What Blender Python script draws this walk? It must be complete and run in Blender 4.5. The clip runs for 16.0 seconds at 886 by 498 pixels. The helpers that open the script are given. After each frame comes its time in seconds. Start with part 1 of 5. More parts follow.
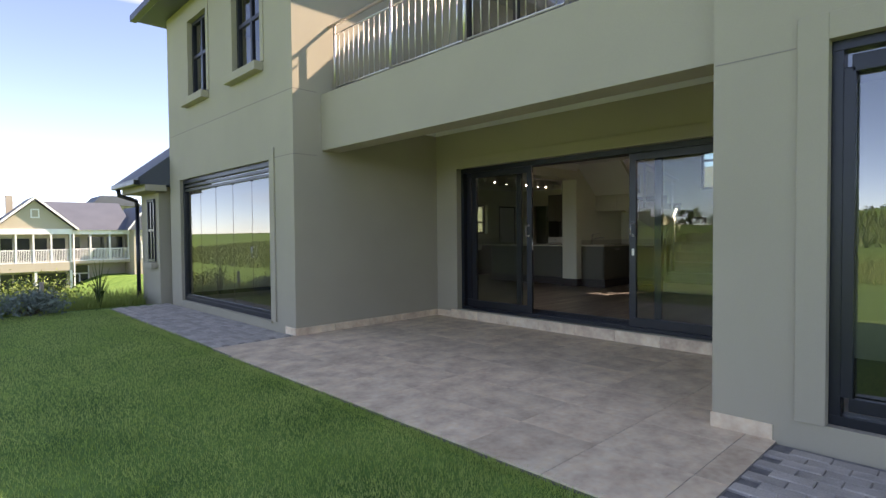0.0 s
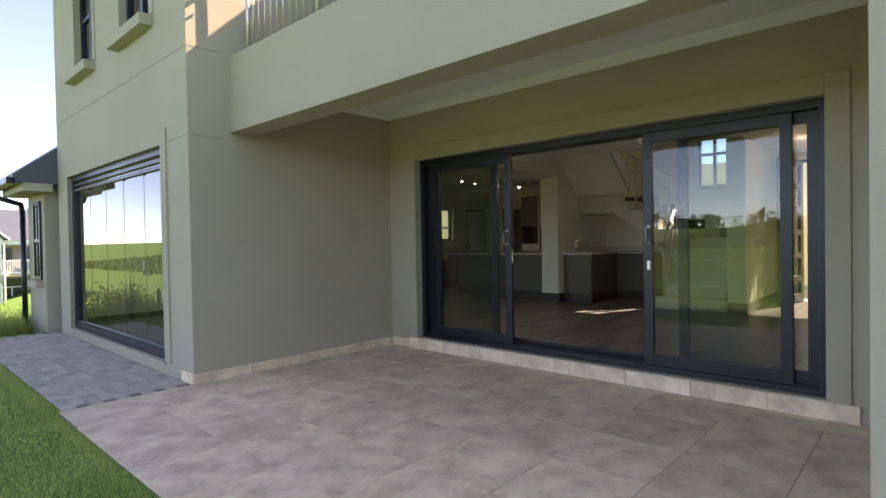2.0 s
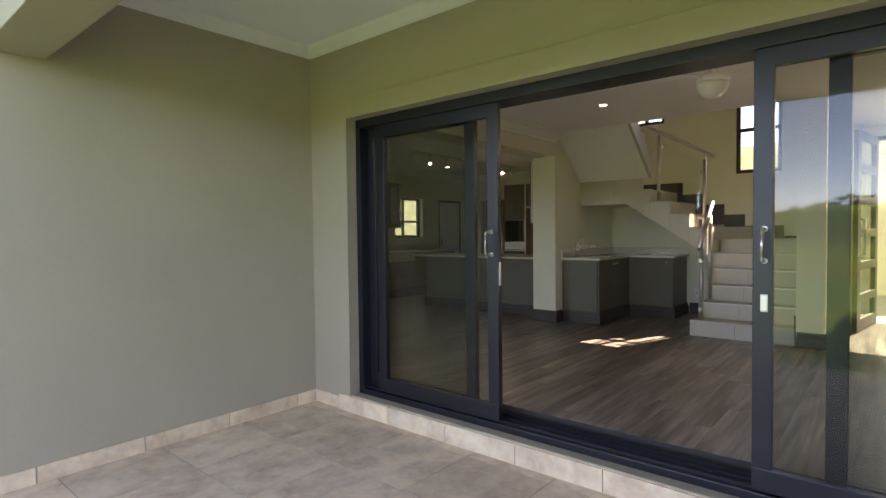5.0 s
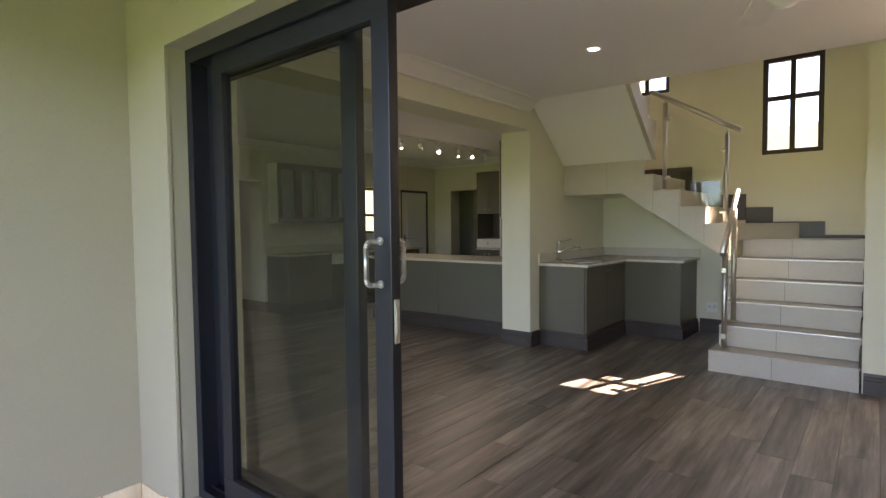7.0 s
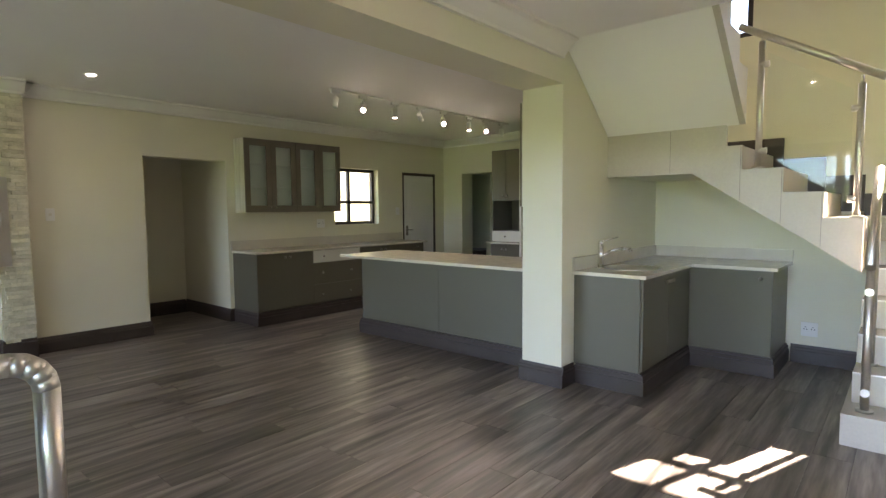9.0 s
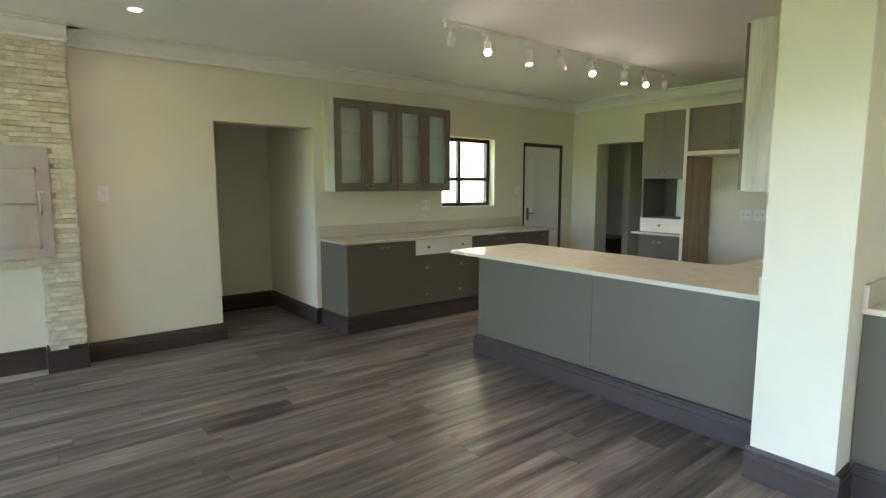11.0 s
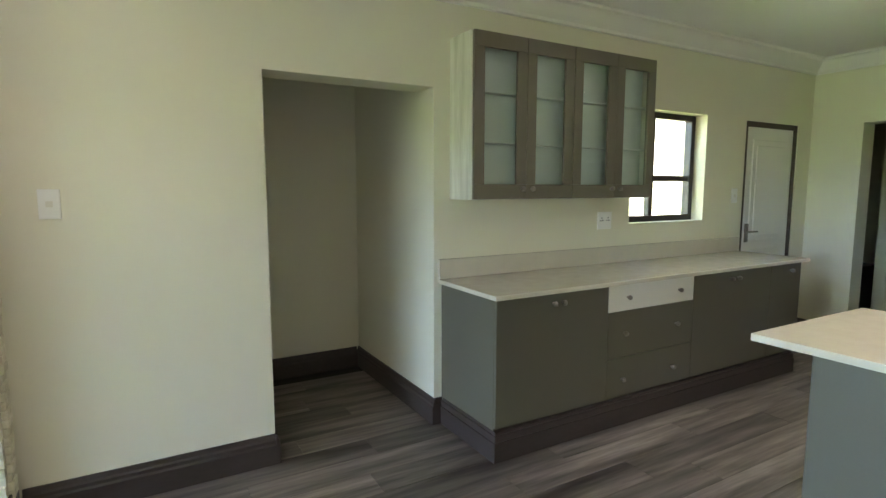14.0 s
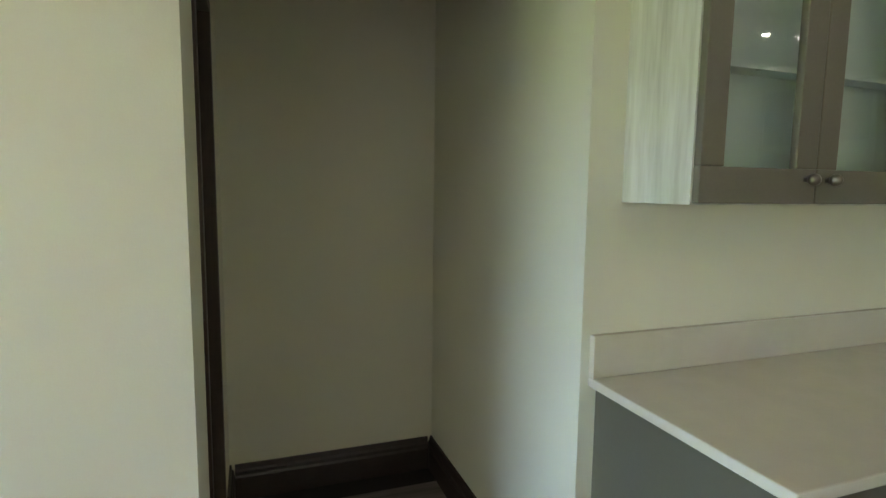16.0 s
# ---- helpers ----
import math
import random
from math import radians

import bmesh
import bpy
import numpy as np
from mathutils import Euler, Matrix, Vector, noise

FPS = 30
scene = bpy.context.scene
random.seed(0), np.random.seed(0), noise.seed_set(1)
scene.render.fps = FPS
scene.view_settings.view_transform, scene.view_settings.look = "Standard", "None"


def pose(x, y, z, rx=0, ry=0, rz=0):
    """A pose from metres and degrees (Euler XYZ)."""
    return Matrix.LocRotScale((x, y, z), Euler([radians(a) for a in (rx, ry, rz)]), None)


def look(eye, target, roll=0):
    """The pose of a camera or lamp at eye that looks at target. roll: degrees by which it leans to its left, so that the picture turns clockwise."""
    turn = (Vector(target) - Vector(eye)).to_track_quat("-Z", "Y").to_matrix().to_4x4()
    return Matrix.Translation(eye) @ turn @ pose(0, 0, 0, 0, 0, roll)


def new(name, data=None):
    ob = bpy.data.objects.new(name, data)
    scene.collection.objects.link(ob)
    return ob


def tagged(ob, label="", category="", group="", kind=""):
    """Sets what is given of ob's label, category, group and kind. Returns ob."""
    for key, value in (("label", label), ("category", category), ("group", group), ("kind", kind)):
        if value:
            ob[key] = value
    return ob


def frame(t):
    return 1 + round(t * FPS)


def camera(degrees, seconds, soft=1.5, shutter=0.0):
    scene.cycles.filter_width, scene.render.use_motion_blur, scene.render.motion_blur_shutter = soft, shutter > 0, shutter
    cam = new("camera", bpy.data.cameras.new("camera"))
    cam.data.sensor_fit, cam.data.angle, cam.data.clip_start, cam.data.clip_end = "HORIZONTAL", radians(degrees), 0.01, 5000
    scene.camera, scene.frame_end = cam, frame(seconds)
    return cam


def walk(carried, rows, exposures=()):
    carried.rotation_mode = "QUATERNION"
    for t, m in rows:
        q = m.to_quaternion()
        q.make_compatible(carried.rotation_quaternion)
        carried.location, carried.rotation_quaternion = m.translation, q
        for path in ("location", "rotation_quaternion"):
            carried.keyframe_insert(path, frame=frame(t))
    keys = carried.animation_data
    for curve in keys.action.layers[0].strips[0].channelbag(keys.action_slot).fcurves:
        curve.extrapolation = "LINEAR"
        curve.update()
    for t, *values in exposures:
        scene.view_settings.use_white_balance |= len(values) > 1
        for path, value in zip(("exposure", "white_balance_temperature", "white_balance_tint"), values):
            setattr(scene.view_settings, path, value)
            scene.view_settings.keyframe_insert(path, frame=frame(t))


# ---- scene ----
cam = camera(79.1, 16.0, soft=1.45)
SKY, SUN = 0.15, 4.2
SPOT_W, DOWN_W, WINDOW_W = 0.85, 0.35, 0.95
EXPOSURES = [(0, 1.75, 8200, 24), (1.5, 2.0, 8400, 26), (3.2, 2.55, 8700, 27), (5.5, 3.1, 8900, 29), (8.2, 4.15, 8000, 26), (10.3, 4.9, 7500, 23), (12.0, 5.2, 7150, 19), (16.0, 5.4, 6950, 16)]
PATH = [
    (0, (0.329, 0.625, 1.337), (1.715, 2.065, 1.283), -0.5),
    (0.5, (0.635, 0.931, 1.325), (2.058, 2.336, 1.281), -0.7),
    (1, (0.986, 1.25, 1.344), (2.434, 2.629, 1.305), -0.8),
    (1.5, (1.32, 1.562, 1.358), (2.783, 2.926, 1.324), -0.9),
    (2, (1.673, 1.811, 1.362), (3.147, 3.163, 1.330), -1.0),
    (2.5, (2.066, 2.03, 1.378), (3.537, 3.385, 1.350), -1.05),
    (3, (2.425, 2.271, 1.425), (3.894, 3.627, 1.390), -1.05),
    (3.2, (2.535, 2.370, 1.434), (4.008, 3.722, 1.398), -1.05),
    (5.5, (3.994, 3.462, 1.469), (5.533, 4.737, 1.398), -0.5),
    (6, (4.405, 3.634, 1.492), (5.954, 4.897, 1.410), -0.4),
    (6.5, (4.837, 3.811, 1.514), (6.393, 5.064, 1.421), -0.45),
    (7, (5.245, 3.977, 1.512), (6.796, 5.235, 1.419), -0.6),
    (7.5, (5.615, 4.15, 1.516), (7.167, 5.407, 1.411), -0.8),
    (8, (6.005, 4.325, 1.517), (7.547, 5.593, 1.4), -0.85),
    (8.2, (6.130, 4.408, 1.521), (7.667, 5.682, 1.402), -0.8),
    (10.3, (7.192, 5.634, 1.619), (8.554, 7.082, 1.398), -0.1),
    (10.5, (7.285, 5.75, 1.609), (8.61, 7.23, 1.383), -0.1),
    (11, (7.442, 6.1, 1.614), (8.673, 7.658, 1.378), -0.0),
    (11.5, (7.569, 6.479, 1.632), (8.732, 8.088, 1.393), 0.1),
    (12, (7.711, 6.863, 1.616), (8.828, 8.506, 1.384), 0.0),
    (12.5, (7.837, 7.243, 1.606), (8.887, 8.931, 1.383), -0.0),
    (13, (7.972, 7.608, 1.598), (8.992, 9.314, 1.376), -0.0),
    (13.5, (8.119, 8.004, 1.598), (9.121, 9.72, 1.375), -0.0),
    (14, (8.264, 8.378, 1.616), (9.255, 10.101, 1.389), 0.0),
    (14.5, (8.446, 8.789, 1.614), (9.424, 10.518, 1.383), 0.0),
    (15, (8.61, 9.192, 1.599), (9.525, 10.955, 1.37), 0.1),
    (15.5, (8.8, 9.541, 1.586), (9.637, 11.342, 1.354), 0.2),
    (16, (8.94, 9.888, 1.577), (9.607, 11.76, 1.357), 0.7),
]
walk(cam, [(t, look(eye, target, roll)) for t, eye, target, roll in PATH], EXPOSURES)

# ---- world and sun ----
SUN_TO = Vector((2.5, -0.85, 2.45)).normalized()      # the way towards the sun
world = bpy.data.worlds.new("sky")
scene.world = world
world.use_nodes = True
wn, wl = world.node_tree.nodes, world.node_tree.links
wn.clear()
sky = wn.new("ShaderNodeTexSky")
sky.sky_type = "NISHITA"
sky.sun_disc = False
sky.altitude = 3500.0
sky.sun_elevation = math.asin(SUN_TO.z)
sky.sun_rotation = math.atan2(SUN_TO.x, SUN_TO.y)
sky.air_density, sky.dust_density, sky.ozone_density = 0.75, 0.0, 1.6
cloud_co = wn.new("ShaderNodeTexCoord")
cloud_map = wn.new("ShaderNodeMapping")
cloud_map.inputs["Scale"].default_value = (1.0, 1.0, 5.0)
cloud_map.inputs["Location"].default_value = (0.35, 0.0, 0.55)
cloud_noise = wn.new("ShaderNodeTexNoise")
cloud_noise.inputs["Scale"].default_value = 1.6
cloud_noise.inputs["Detail"].default_value = 6.0
cloud_ramp = wn.new("ShaderNodeValToRGB")
cloud_ramp.color_ramp.elements[0].position, cloud_ramp.color_ramp.elements[1].position = 0.60, 0.86
cloud_mix = wn.new("ShaderNodeMixRGB")
cloud_mix.inputs[2].default_value = (5.0, 5.3, 5.7, 1)
sky_bg = wn.new("ShaderNodeBackground")
sky_bg.inputs[1].default_value = SKY
sky_out = wn.new("ShaderNodeOutputWorld")
wl.new(cloud_co.outputs["Generated"], cloud_map.inputs[0])
wl.new(cloud_map.outputs[0], cloud_noise.inputs["Vector"])
wl.new(cloud_noise.outputs[0], cloud_ramp.inputs[0])
wl.new(cloud_ramp.outputs[0], cloud_mix.inputs[0])
wl.new(sky.outputs[0], cloud_mix.inputs[1])
wl.new(cloud_mix.outputs[0], sky_bg.inputs[0])
wl.new(sky_bg.outputs[0], sky_out.inputs[0])

sun = new("sun", bpy.data.lights.new("sun", "SUN"))
sun.data.energy, sun.data.angle, sun.data.color = SUN, radians(0.53), (1.0, 0.95, 0.87)
sun.matrix_world = look(Vector((0, 0, 0)) + SUN_TO * 60, (0, 0, 0))


def window_fill(name, eye, target, wide, high, watts):
    """An added area lamp in an opening, topping up the sky's own light indoors."""
    lamp = new(name, bpy.data.lights.new(name, "AREA"))
    lamp.data.shape, lamp.data.size, lamp.data.size_y, lamp.data.energy = "RECTANGLE", wide, high, watts
    lamp.data.color = (1.0, 0.985, 0.95)
    lamp.matrix_world = look(eye, target)


window_fill("fill_front_window", (4.06, 9.63, 1.3), (8.0, 9.63, 1.2), 3.5, 2.1, WINDOW_W * 1.1)
window_fill("fill_patio_doors", (6.84, 4.5, 1.30), (10.0, 4.9, 1.2), 4.1, 2.1, WINDOW_W * 0.7)
window_fill("fill_stair_window", (11.99, 4.70, 2.7), (9.0, 4.9, 1.6), 0.45, 0.9, WINDOW_W * 0.25)
window_fill("fill_upper_window", (11.99, 6.22, 3.6), (9.0, 6.0, 3.0), 0.45, 0.9, WINDOW_W * 0.25)


# ---- materials ----
def material(name, colour, rough=0.6, metal=0.0, vary=0.12, scale=4.0, fine=60.0, bump=0.15, tint=None, stretch=(1, 1, 1), random_tone=0.0, spec=0.5):
    """A surface with a slow and a fine variation of tone, a little relief and uneven gloss."""
    m = bpy.data.materials.new(name)
    m.use_nodes = True
    n, l = m.node_tree.nodes, m.node_tree.links
    b = n["Principled BSDF"]
    b.inputs["Metallic"].default_value = metal
    b.inputs["Specular IOR Level"].default_value = spec
    co = n.new("ShaderNodeTexCoord")
    mp = n.new("ShaderNodeMapping")
    mp.inputs["Scale"].default_value = stretch
    l.new(co.outputs["Object"], mp.inputs[0])
    src = mp.outputs[0]
    if random_tone:
        info = n.new("ShaderNodeObjectInfo")
        off = n.new("ShaderNodeVectorMath")
        off.operation = "MULTIPLY_ADD"
        comb = n.new("ShaderNodeCombineXYZ")
        for i in range(3):
            l.new(info.outputs["Random"], comb.inputs[i])
        off.inputs[1].default_value = (37.0, 53.0, 11.0)
        l.new(comb.outputs[0], off.inputs[0])
        l.new(src, off.inputs[2])
        src = off.outputs[0]
    big, small = n.new("ShaderNodeTexNoise"), n.new("ShaderNodeTexNoise")
    big.inputs["Scale"].default_value, big.inputs["Detail"].default_value = scale, 5.0
    small.inputs["Scale"].default_value, small.inputs["Detail"].default_value = fine, 3.0
    l.new(src, big.inputs["Vector"])
    l.new(src, small.inputs["Vector"])
    ramp = n.new("ShaderNodeValToRGB")
    lo, hi = ramp.color_ramp.elements
    lo.position, hi.position = 0.3, 0.7
    second = tint or tuple(min(1.0, c * (1 + vary)) for c in colour)
    lo.color = (*(c * (1 - vary) for c in colour), 1)
    hi.color = (*second, 1)
    l.new(big.outputs[0], ramp.inputs[0])
    grain = n.new("ShaderNodeMixRGB")
    grain.blend_type = "OVERLAY"
    grain.inputs[0].default_value = min(1.0, vary * 1.6)
    l.new(ramp.outputs[0], grain.inputs[1])
    l.new(small.outputs[0], grain.inputs[2])
    last = grain.outputs[0]
    if random_tone:
        hsv = n.new("ShaderNodeHueSaturation")
        rng = n.new("ShaderNodeMapRange")
        rng.inputs["To Min"].default_value, rng.inputs["To Max"].default_value = 1 - random_tone, 1 + random_tone
        l.new(info.outputs["Random"], rng.inputs["Value"])
        l.new(rng.outputs[0], hsv.inputs["Value"])
        l.new(last, hsv.inputs["Color"])
        last = hsv.outputs[0]
    l.new(last, b.inputs["Base Color"])
    gloss = n.new("ShaderNodeMapRange")
    gloss.inputs["To Min"].default_value, gloss.inputs["To Max"].default_value = max(0.02, rough - 0.08), min(1.0, rough + 0.08)
    l.new(big.outputs[0], gloss.inputs["Value"])
    l.new(gloss.outputs[0], b.inputs["Roughness"])
    if bump:
        bp = n.new("ShaderNodeBump")
        bp.inputs["Strength"].default_value, bp.inputs["Distance"].default_value = bump, 0.004
        l.new(small.outputs[0], bp.inputs["Height"])
        l.new(bp.outputs[0], b.inputs["Normal"])
    return m


def glass_material(name, tint, face_on):
    """Clear sheet glass; face_on: the share that it mirrors when seen square on."""
    m = bpy.data.materials.new(name)
    m.use_nodes = True
    n, l = m.node_tree.nodes, m.node_tree.links
    n.clear()
    out, mix = n.new("ShaderNodeOutputMaterial"), n.new("ShaderNodeMixShader")
    clear, shine, edge = n.new("ShaderNodeBsdfTransparent"), n.new("ShaderNodeBsdfGlossy"), n.new("ShaderNodeLayerWeight")
    clear.inputs[0].default_value = (*tint, 1)
    shine.inputs["Roughness"].default_value = 0.0
    edge.inputs["Blend"].default_value = 0.5
    power, gloss = n.new("ShaderNodeMath"), n.new("ShaderNodeMath")
    power.operation, gloss.operation = "POWER", "MULTIPLY_ADD"
    power.inputs[1].default_value = 5.0
    gloss.inputs[1].default_value, gloss.inputs[2].default_value = 1.0 - face_on, face_on
    l.new(edge.outputs["Facing"], power.inputs[0])
    l.new(power.outputs[0], gloss.inputs[0])
    l.new(gloss.outputs[0], mix.inputs[0])
    l.new(clear.outputs[0], mix.inputs[1])
    l.new(shine.outputs[0], mix.inputs[2])
    l.new(mix.outputs[0], out.inputs[0])
    return m


def glow_material(name, colour, strength):
    m = bpy.data.materials.new(name)
    m.use_nodes = True
    b = m.node_tree.nodes["Principled BSDF"]
    b.inputs["Base Color"].default_value = (0.8, 0.8, 0.8, 1)
    b.inputs["Emission Color"].default_value = (*colour, 1)
    b.inputs["Emission Strength"].default_value = strength
    return m


RENDER_OUT = material("taupe exterior plaster", (0.405, 0.358, 0.262), 0.85, vary=0.05, scale=0.9, fine=180, bump=0.25)
CREAM = material("cream interior paint", (0.71, 0.685, 0.54), 0.7, vary=0.025, scale=0.8, fine=220, bump=0.10)
WHITE = material("white ceiling paint", (0.86, 0.85, 0.83), 0.7, vary=0.02, scale=1.0, fine=150, bump=0.06)
CORNICE = material("white cornice paint", (0.8, 0.79, 0.74), 0.55, vary=0.02, scale=2, fine=90, bump=0.03)
ALU = material("dark aluminium", (0.008, 0.010, 0.016), 0.36, metal=0.0, vary=0.1, scale=3, fine=120, bump=0.03)
BROWN_ALU = material("bronze aluminium", (0.03, 0.024, 0.022), 0.4, vary=0.1, scale=3, fine=120, bump=0.03)
GLASS = glass_material("clear door glass", (0.64, 0.70, 0.655), 0.06)
TINTED = glass_material("tinted window glass", (0.56, 0.62, 0.60), 0.21)
BALGLASS = glass_material("balustrade glass", (0.93, 0.97, 0.95), 0.07)
CHROME = material("polished chrome", (0.80, 0.79, 0.77), 0.12, metal=1.0, vary=0.03, scale=5, fine=200, bump=0.0)
STEEL = material("brushed stainless steel", (0.62, 0.60, 0.56), 0.36, metal=1.0, vary=0.06, scale=5, fine=200, bump=0.03)
NICKEL = material("satin nickel", (0.27, 0.25, 0.22), 0.3, metal=1.0, vary=0.05, scale=8, fine=200, bump=0.0)
BLACK = material("black iron", (0.015, 0.015, 0.015), 0.5, vary=0.1, bump=0.1)
TILE = material("travertine look porcelain", (0.77, 0.565, 0.38), 0.6, vary=0.22, scale=4.5, fine=22, bump=0.06, tint=(0.90, 0.73, 0.51), random_tone=0.07)
GROUT = material("grey grout", (0.25, 0.22, 0.19), 0.9, vary=0.1, scale=6, fine=120)
STEPTILE = material("pale stair tile", (0.50, 0.465, 0.395), 0.4, vary=0.05, scale=3, fine=60, bump=0.03, random_tone=0.03)
PAVER = material("grey clay paver", (0.43, 0.385, 0.325), 0.85, vary=0.16, scale=7, fine=90, bump=0.4, random_tone=0.16)
SAND = material("joint sand", (0.20, 0.19, 0.175), 0.95, vary=0.2, scale=20, fine=150, bump=0.3)
PLANK = material("grey oak vinyl plank", (0.060, 0.050, 0.044), 0.36, vary=0.34, scale=2.2, fine=9.0, bump=0.05, tint=(0.28, 0.245, 0.215), stretch=(0.55, 6.5, 1), random_tone=0.28, spec=0.5)
UNDER = material("dark floor joint", (0.03, 0.026, 0.024), 0.8, vary=0.1)
SKIRT = material("dark stained skirting", (0.042, 0.031, 0.026), 0.42, vary=0.15, scale=3, fine=30, bump=0.04, stretch=(1, 1, 4))
CAB = material("grey brown cabinet lacquer", (0.106, 0.098, 0.068), 0.42, vary=0.03, scale=1.5, fine=150, bump=0.02)
CABW = material("white drawer lacquer", (0.68, 0.66, 0.58), 0.4, vary=0.02, scale=2, fine=120, bump=0.02)
COUNTER = material("beige engineered stone", (0.60, 0.56, 0.455), 0.16, vary=0.025, scale=12, fine=260, bump=0.0)
PALEWOOD = material("pale driftwood laminate", (0.56, 0.54, 0.44), 0.5, vary=0.16, scale=3, fine=20, bump=0.03, tint=(0.70, 0.69, 0.60), stretch=(6, 6, 0.5))
OAK = material("light oak laminate", (0.36, 0.27, 0.18), 0.5, vary=0.15, scale=3, fine=20, bump=0.03, tint=(0.47, 0.37, 0.26), stretch=(6, 6, 0.5))
BROWNDOOR = material("taupe cupboard door", (0.15, 0.135, 0.10), 0.42, vary=0.05, scale=2, fine=120, bump=0.02)
FROST = material("pale glass back panel", (0.64, 0.71, 0.67), 0.3, vary=0.03, scale=2, fine=90, bump=0.0)
LEDGE = material("cream ledgestone", (0.62, 0.58, 0.42), 0.85, vary=0.18, scale=9, fine=70, bump=0.5, tint=(0.76, 0.72, 0.57), random_tone=0.12)
PLASTIC = material("white plastic", (0.78, 0.78, 0.74), 0.35, vary=0.01, bump=0.0)
DOORWHITE = material("white door paint", (0.74, 0.73, 0.70), 0.4, vary=0.02, scale=2, fine=120, bump=0.03)
DARKWOOD = material("dark stained door timber", (0.05, 0.032, 0.022), 0.45, vary=0.2, scale=3, fine=30, bump=0.08, stretch=(4, 4, 0.6))
GRASS = material("mown lawn turf", (0.11, 0.225, 0.045), 0.9, vary=0.3, scale=1.3, fine=45, bump=0.6, tint=(0.17, 0.285, 0.065), spec=0.15)
BLADE = material("grass blade", (0.27, 0.43, 0.10), 0.6, vary=0.3, scale=1.6, fine=14, bump=0.0, tint=(0.54, 0.56, 0.21), spec=0.2)
MEADOW = material("long meadow grass", (0.19, 0.28, 0.05), 0.7, vary=0.3, scale=0.7, fine=8, bump=0.0, tint=(0.40, 0.42, 0.14), spec=0.2)
LEAF = material("green shrub leaf", (0.06, 0.11, 0.025), 0.6, vary=0.35, scale=2, fine=20, bump=0.0, tint=(0.14, 0.19, 0.05), spec=0.2)
SILVER = material("silvery lavender leaf", (0.17, 0.21, 0.17), 0.7, vary=0.25, scale=3, fine=20, bump=0.0, spec=0.2)
FARLEAF = material("distant tree foliage", (0.03, 0.05, 0.018), 0.8, vary=0.35, scale=0.5, fine=3, bump=0.0, spec=0.1)
BARK = material("brown stem", (0.10, 0.07, 0.045), 0.9, vary=0.2, bump=0.3)
SLATE = material("blue grey roof sheet", (0.085, 0.095, 0.115), 0.55, vary=0.1, scale=1, fine=40, bump=0.15)
FARWALL = material("neighbour beige plaster", (0.42, 0.37, 0.29), 0.85, vary=0.06, scale=0.5, fine=30)
FARWHITE = material("white painted timber", (0.75, 0.74, 0.72), 0.6, vary=0.03, scale=1, fine=40, bump=0.0)
DARKPANE = material("dark window pane", (0.02, 0.022, 0.025), 0.12, vary=0.1, bump=0.0)
COURT = material("pale courtyard plaster", (0.70, 0.66, 0.54), 0.85, vary=0.04, scale=0.8, fine=120)
def let_through(m, colour, share):
    """Thin leaves pass part of the light on to their other side."""
    n, l = m.node_tree.nodes, m.node_tree.links
    thin, mix = n.new("ShaderNodeBsdfTranslucent"), n.new("ShaderNodeMixShader")
    thin.inputs[0].default_value = (*colour, 1)
    mix.inputs[0].default_value = share
    l.new(n["Principled BSDF"].outputs[0], mix.inputs[1])
    l.new(thin.outputs[0], mix.inputs[2])
    l.new(mix.outputs[0], n["Material Output"].inputs[0])


let_through(BLADE, (0.58, 0.72, 0.20), 0.5)
let_through(MEADOW, (0.36, 0.46, 0.10), 0.35)
LAMP_ON = glow_material("lit lamp face", (1.0, 0.95, 0.88), 9.0)
HALL_ON = glow_material("lit hall lamp", (1.0, 0.85, 0.6), 8.0)


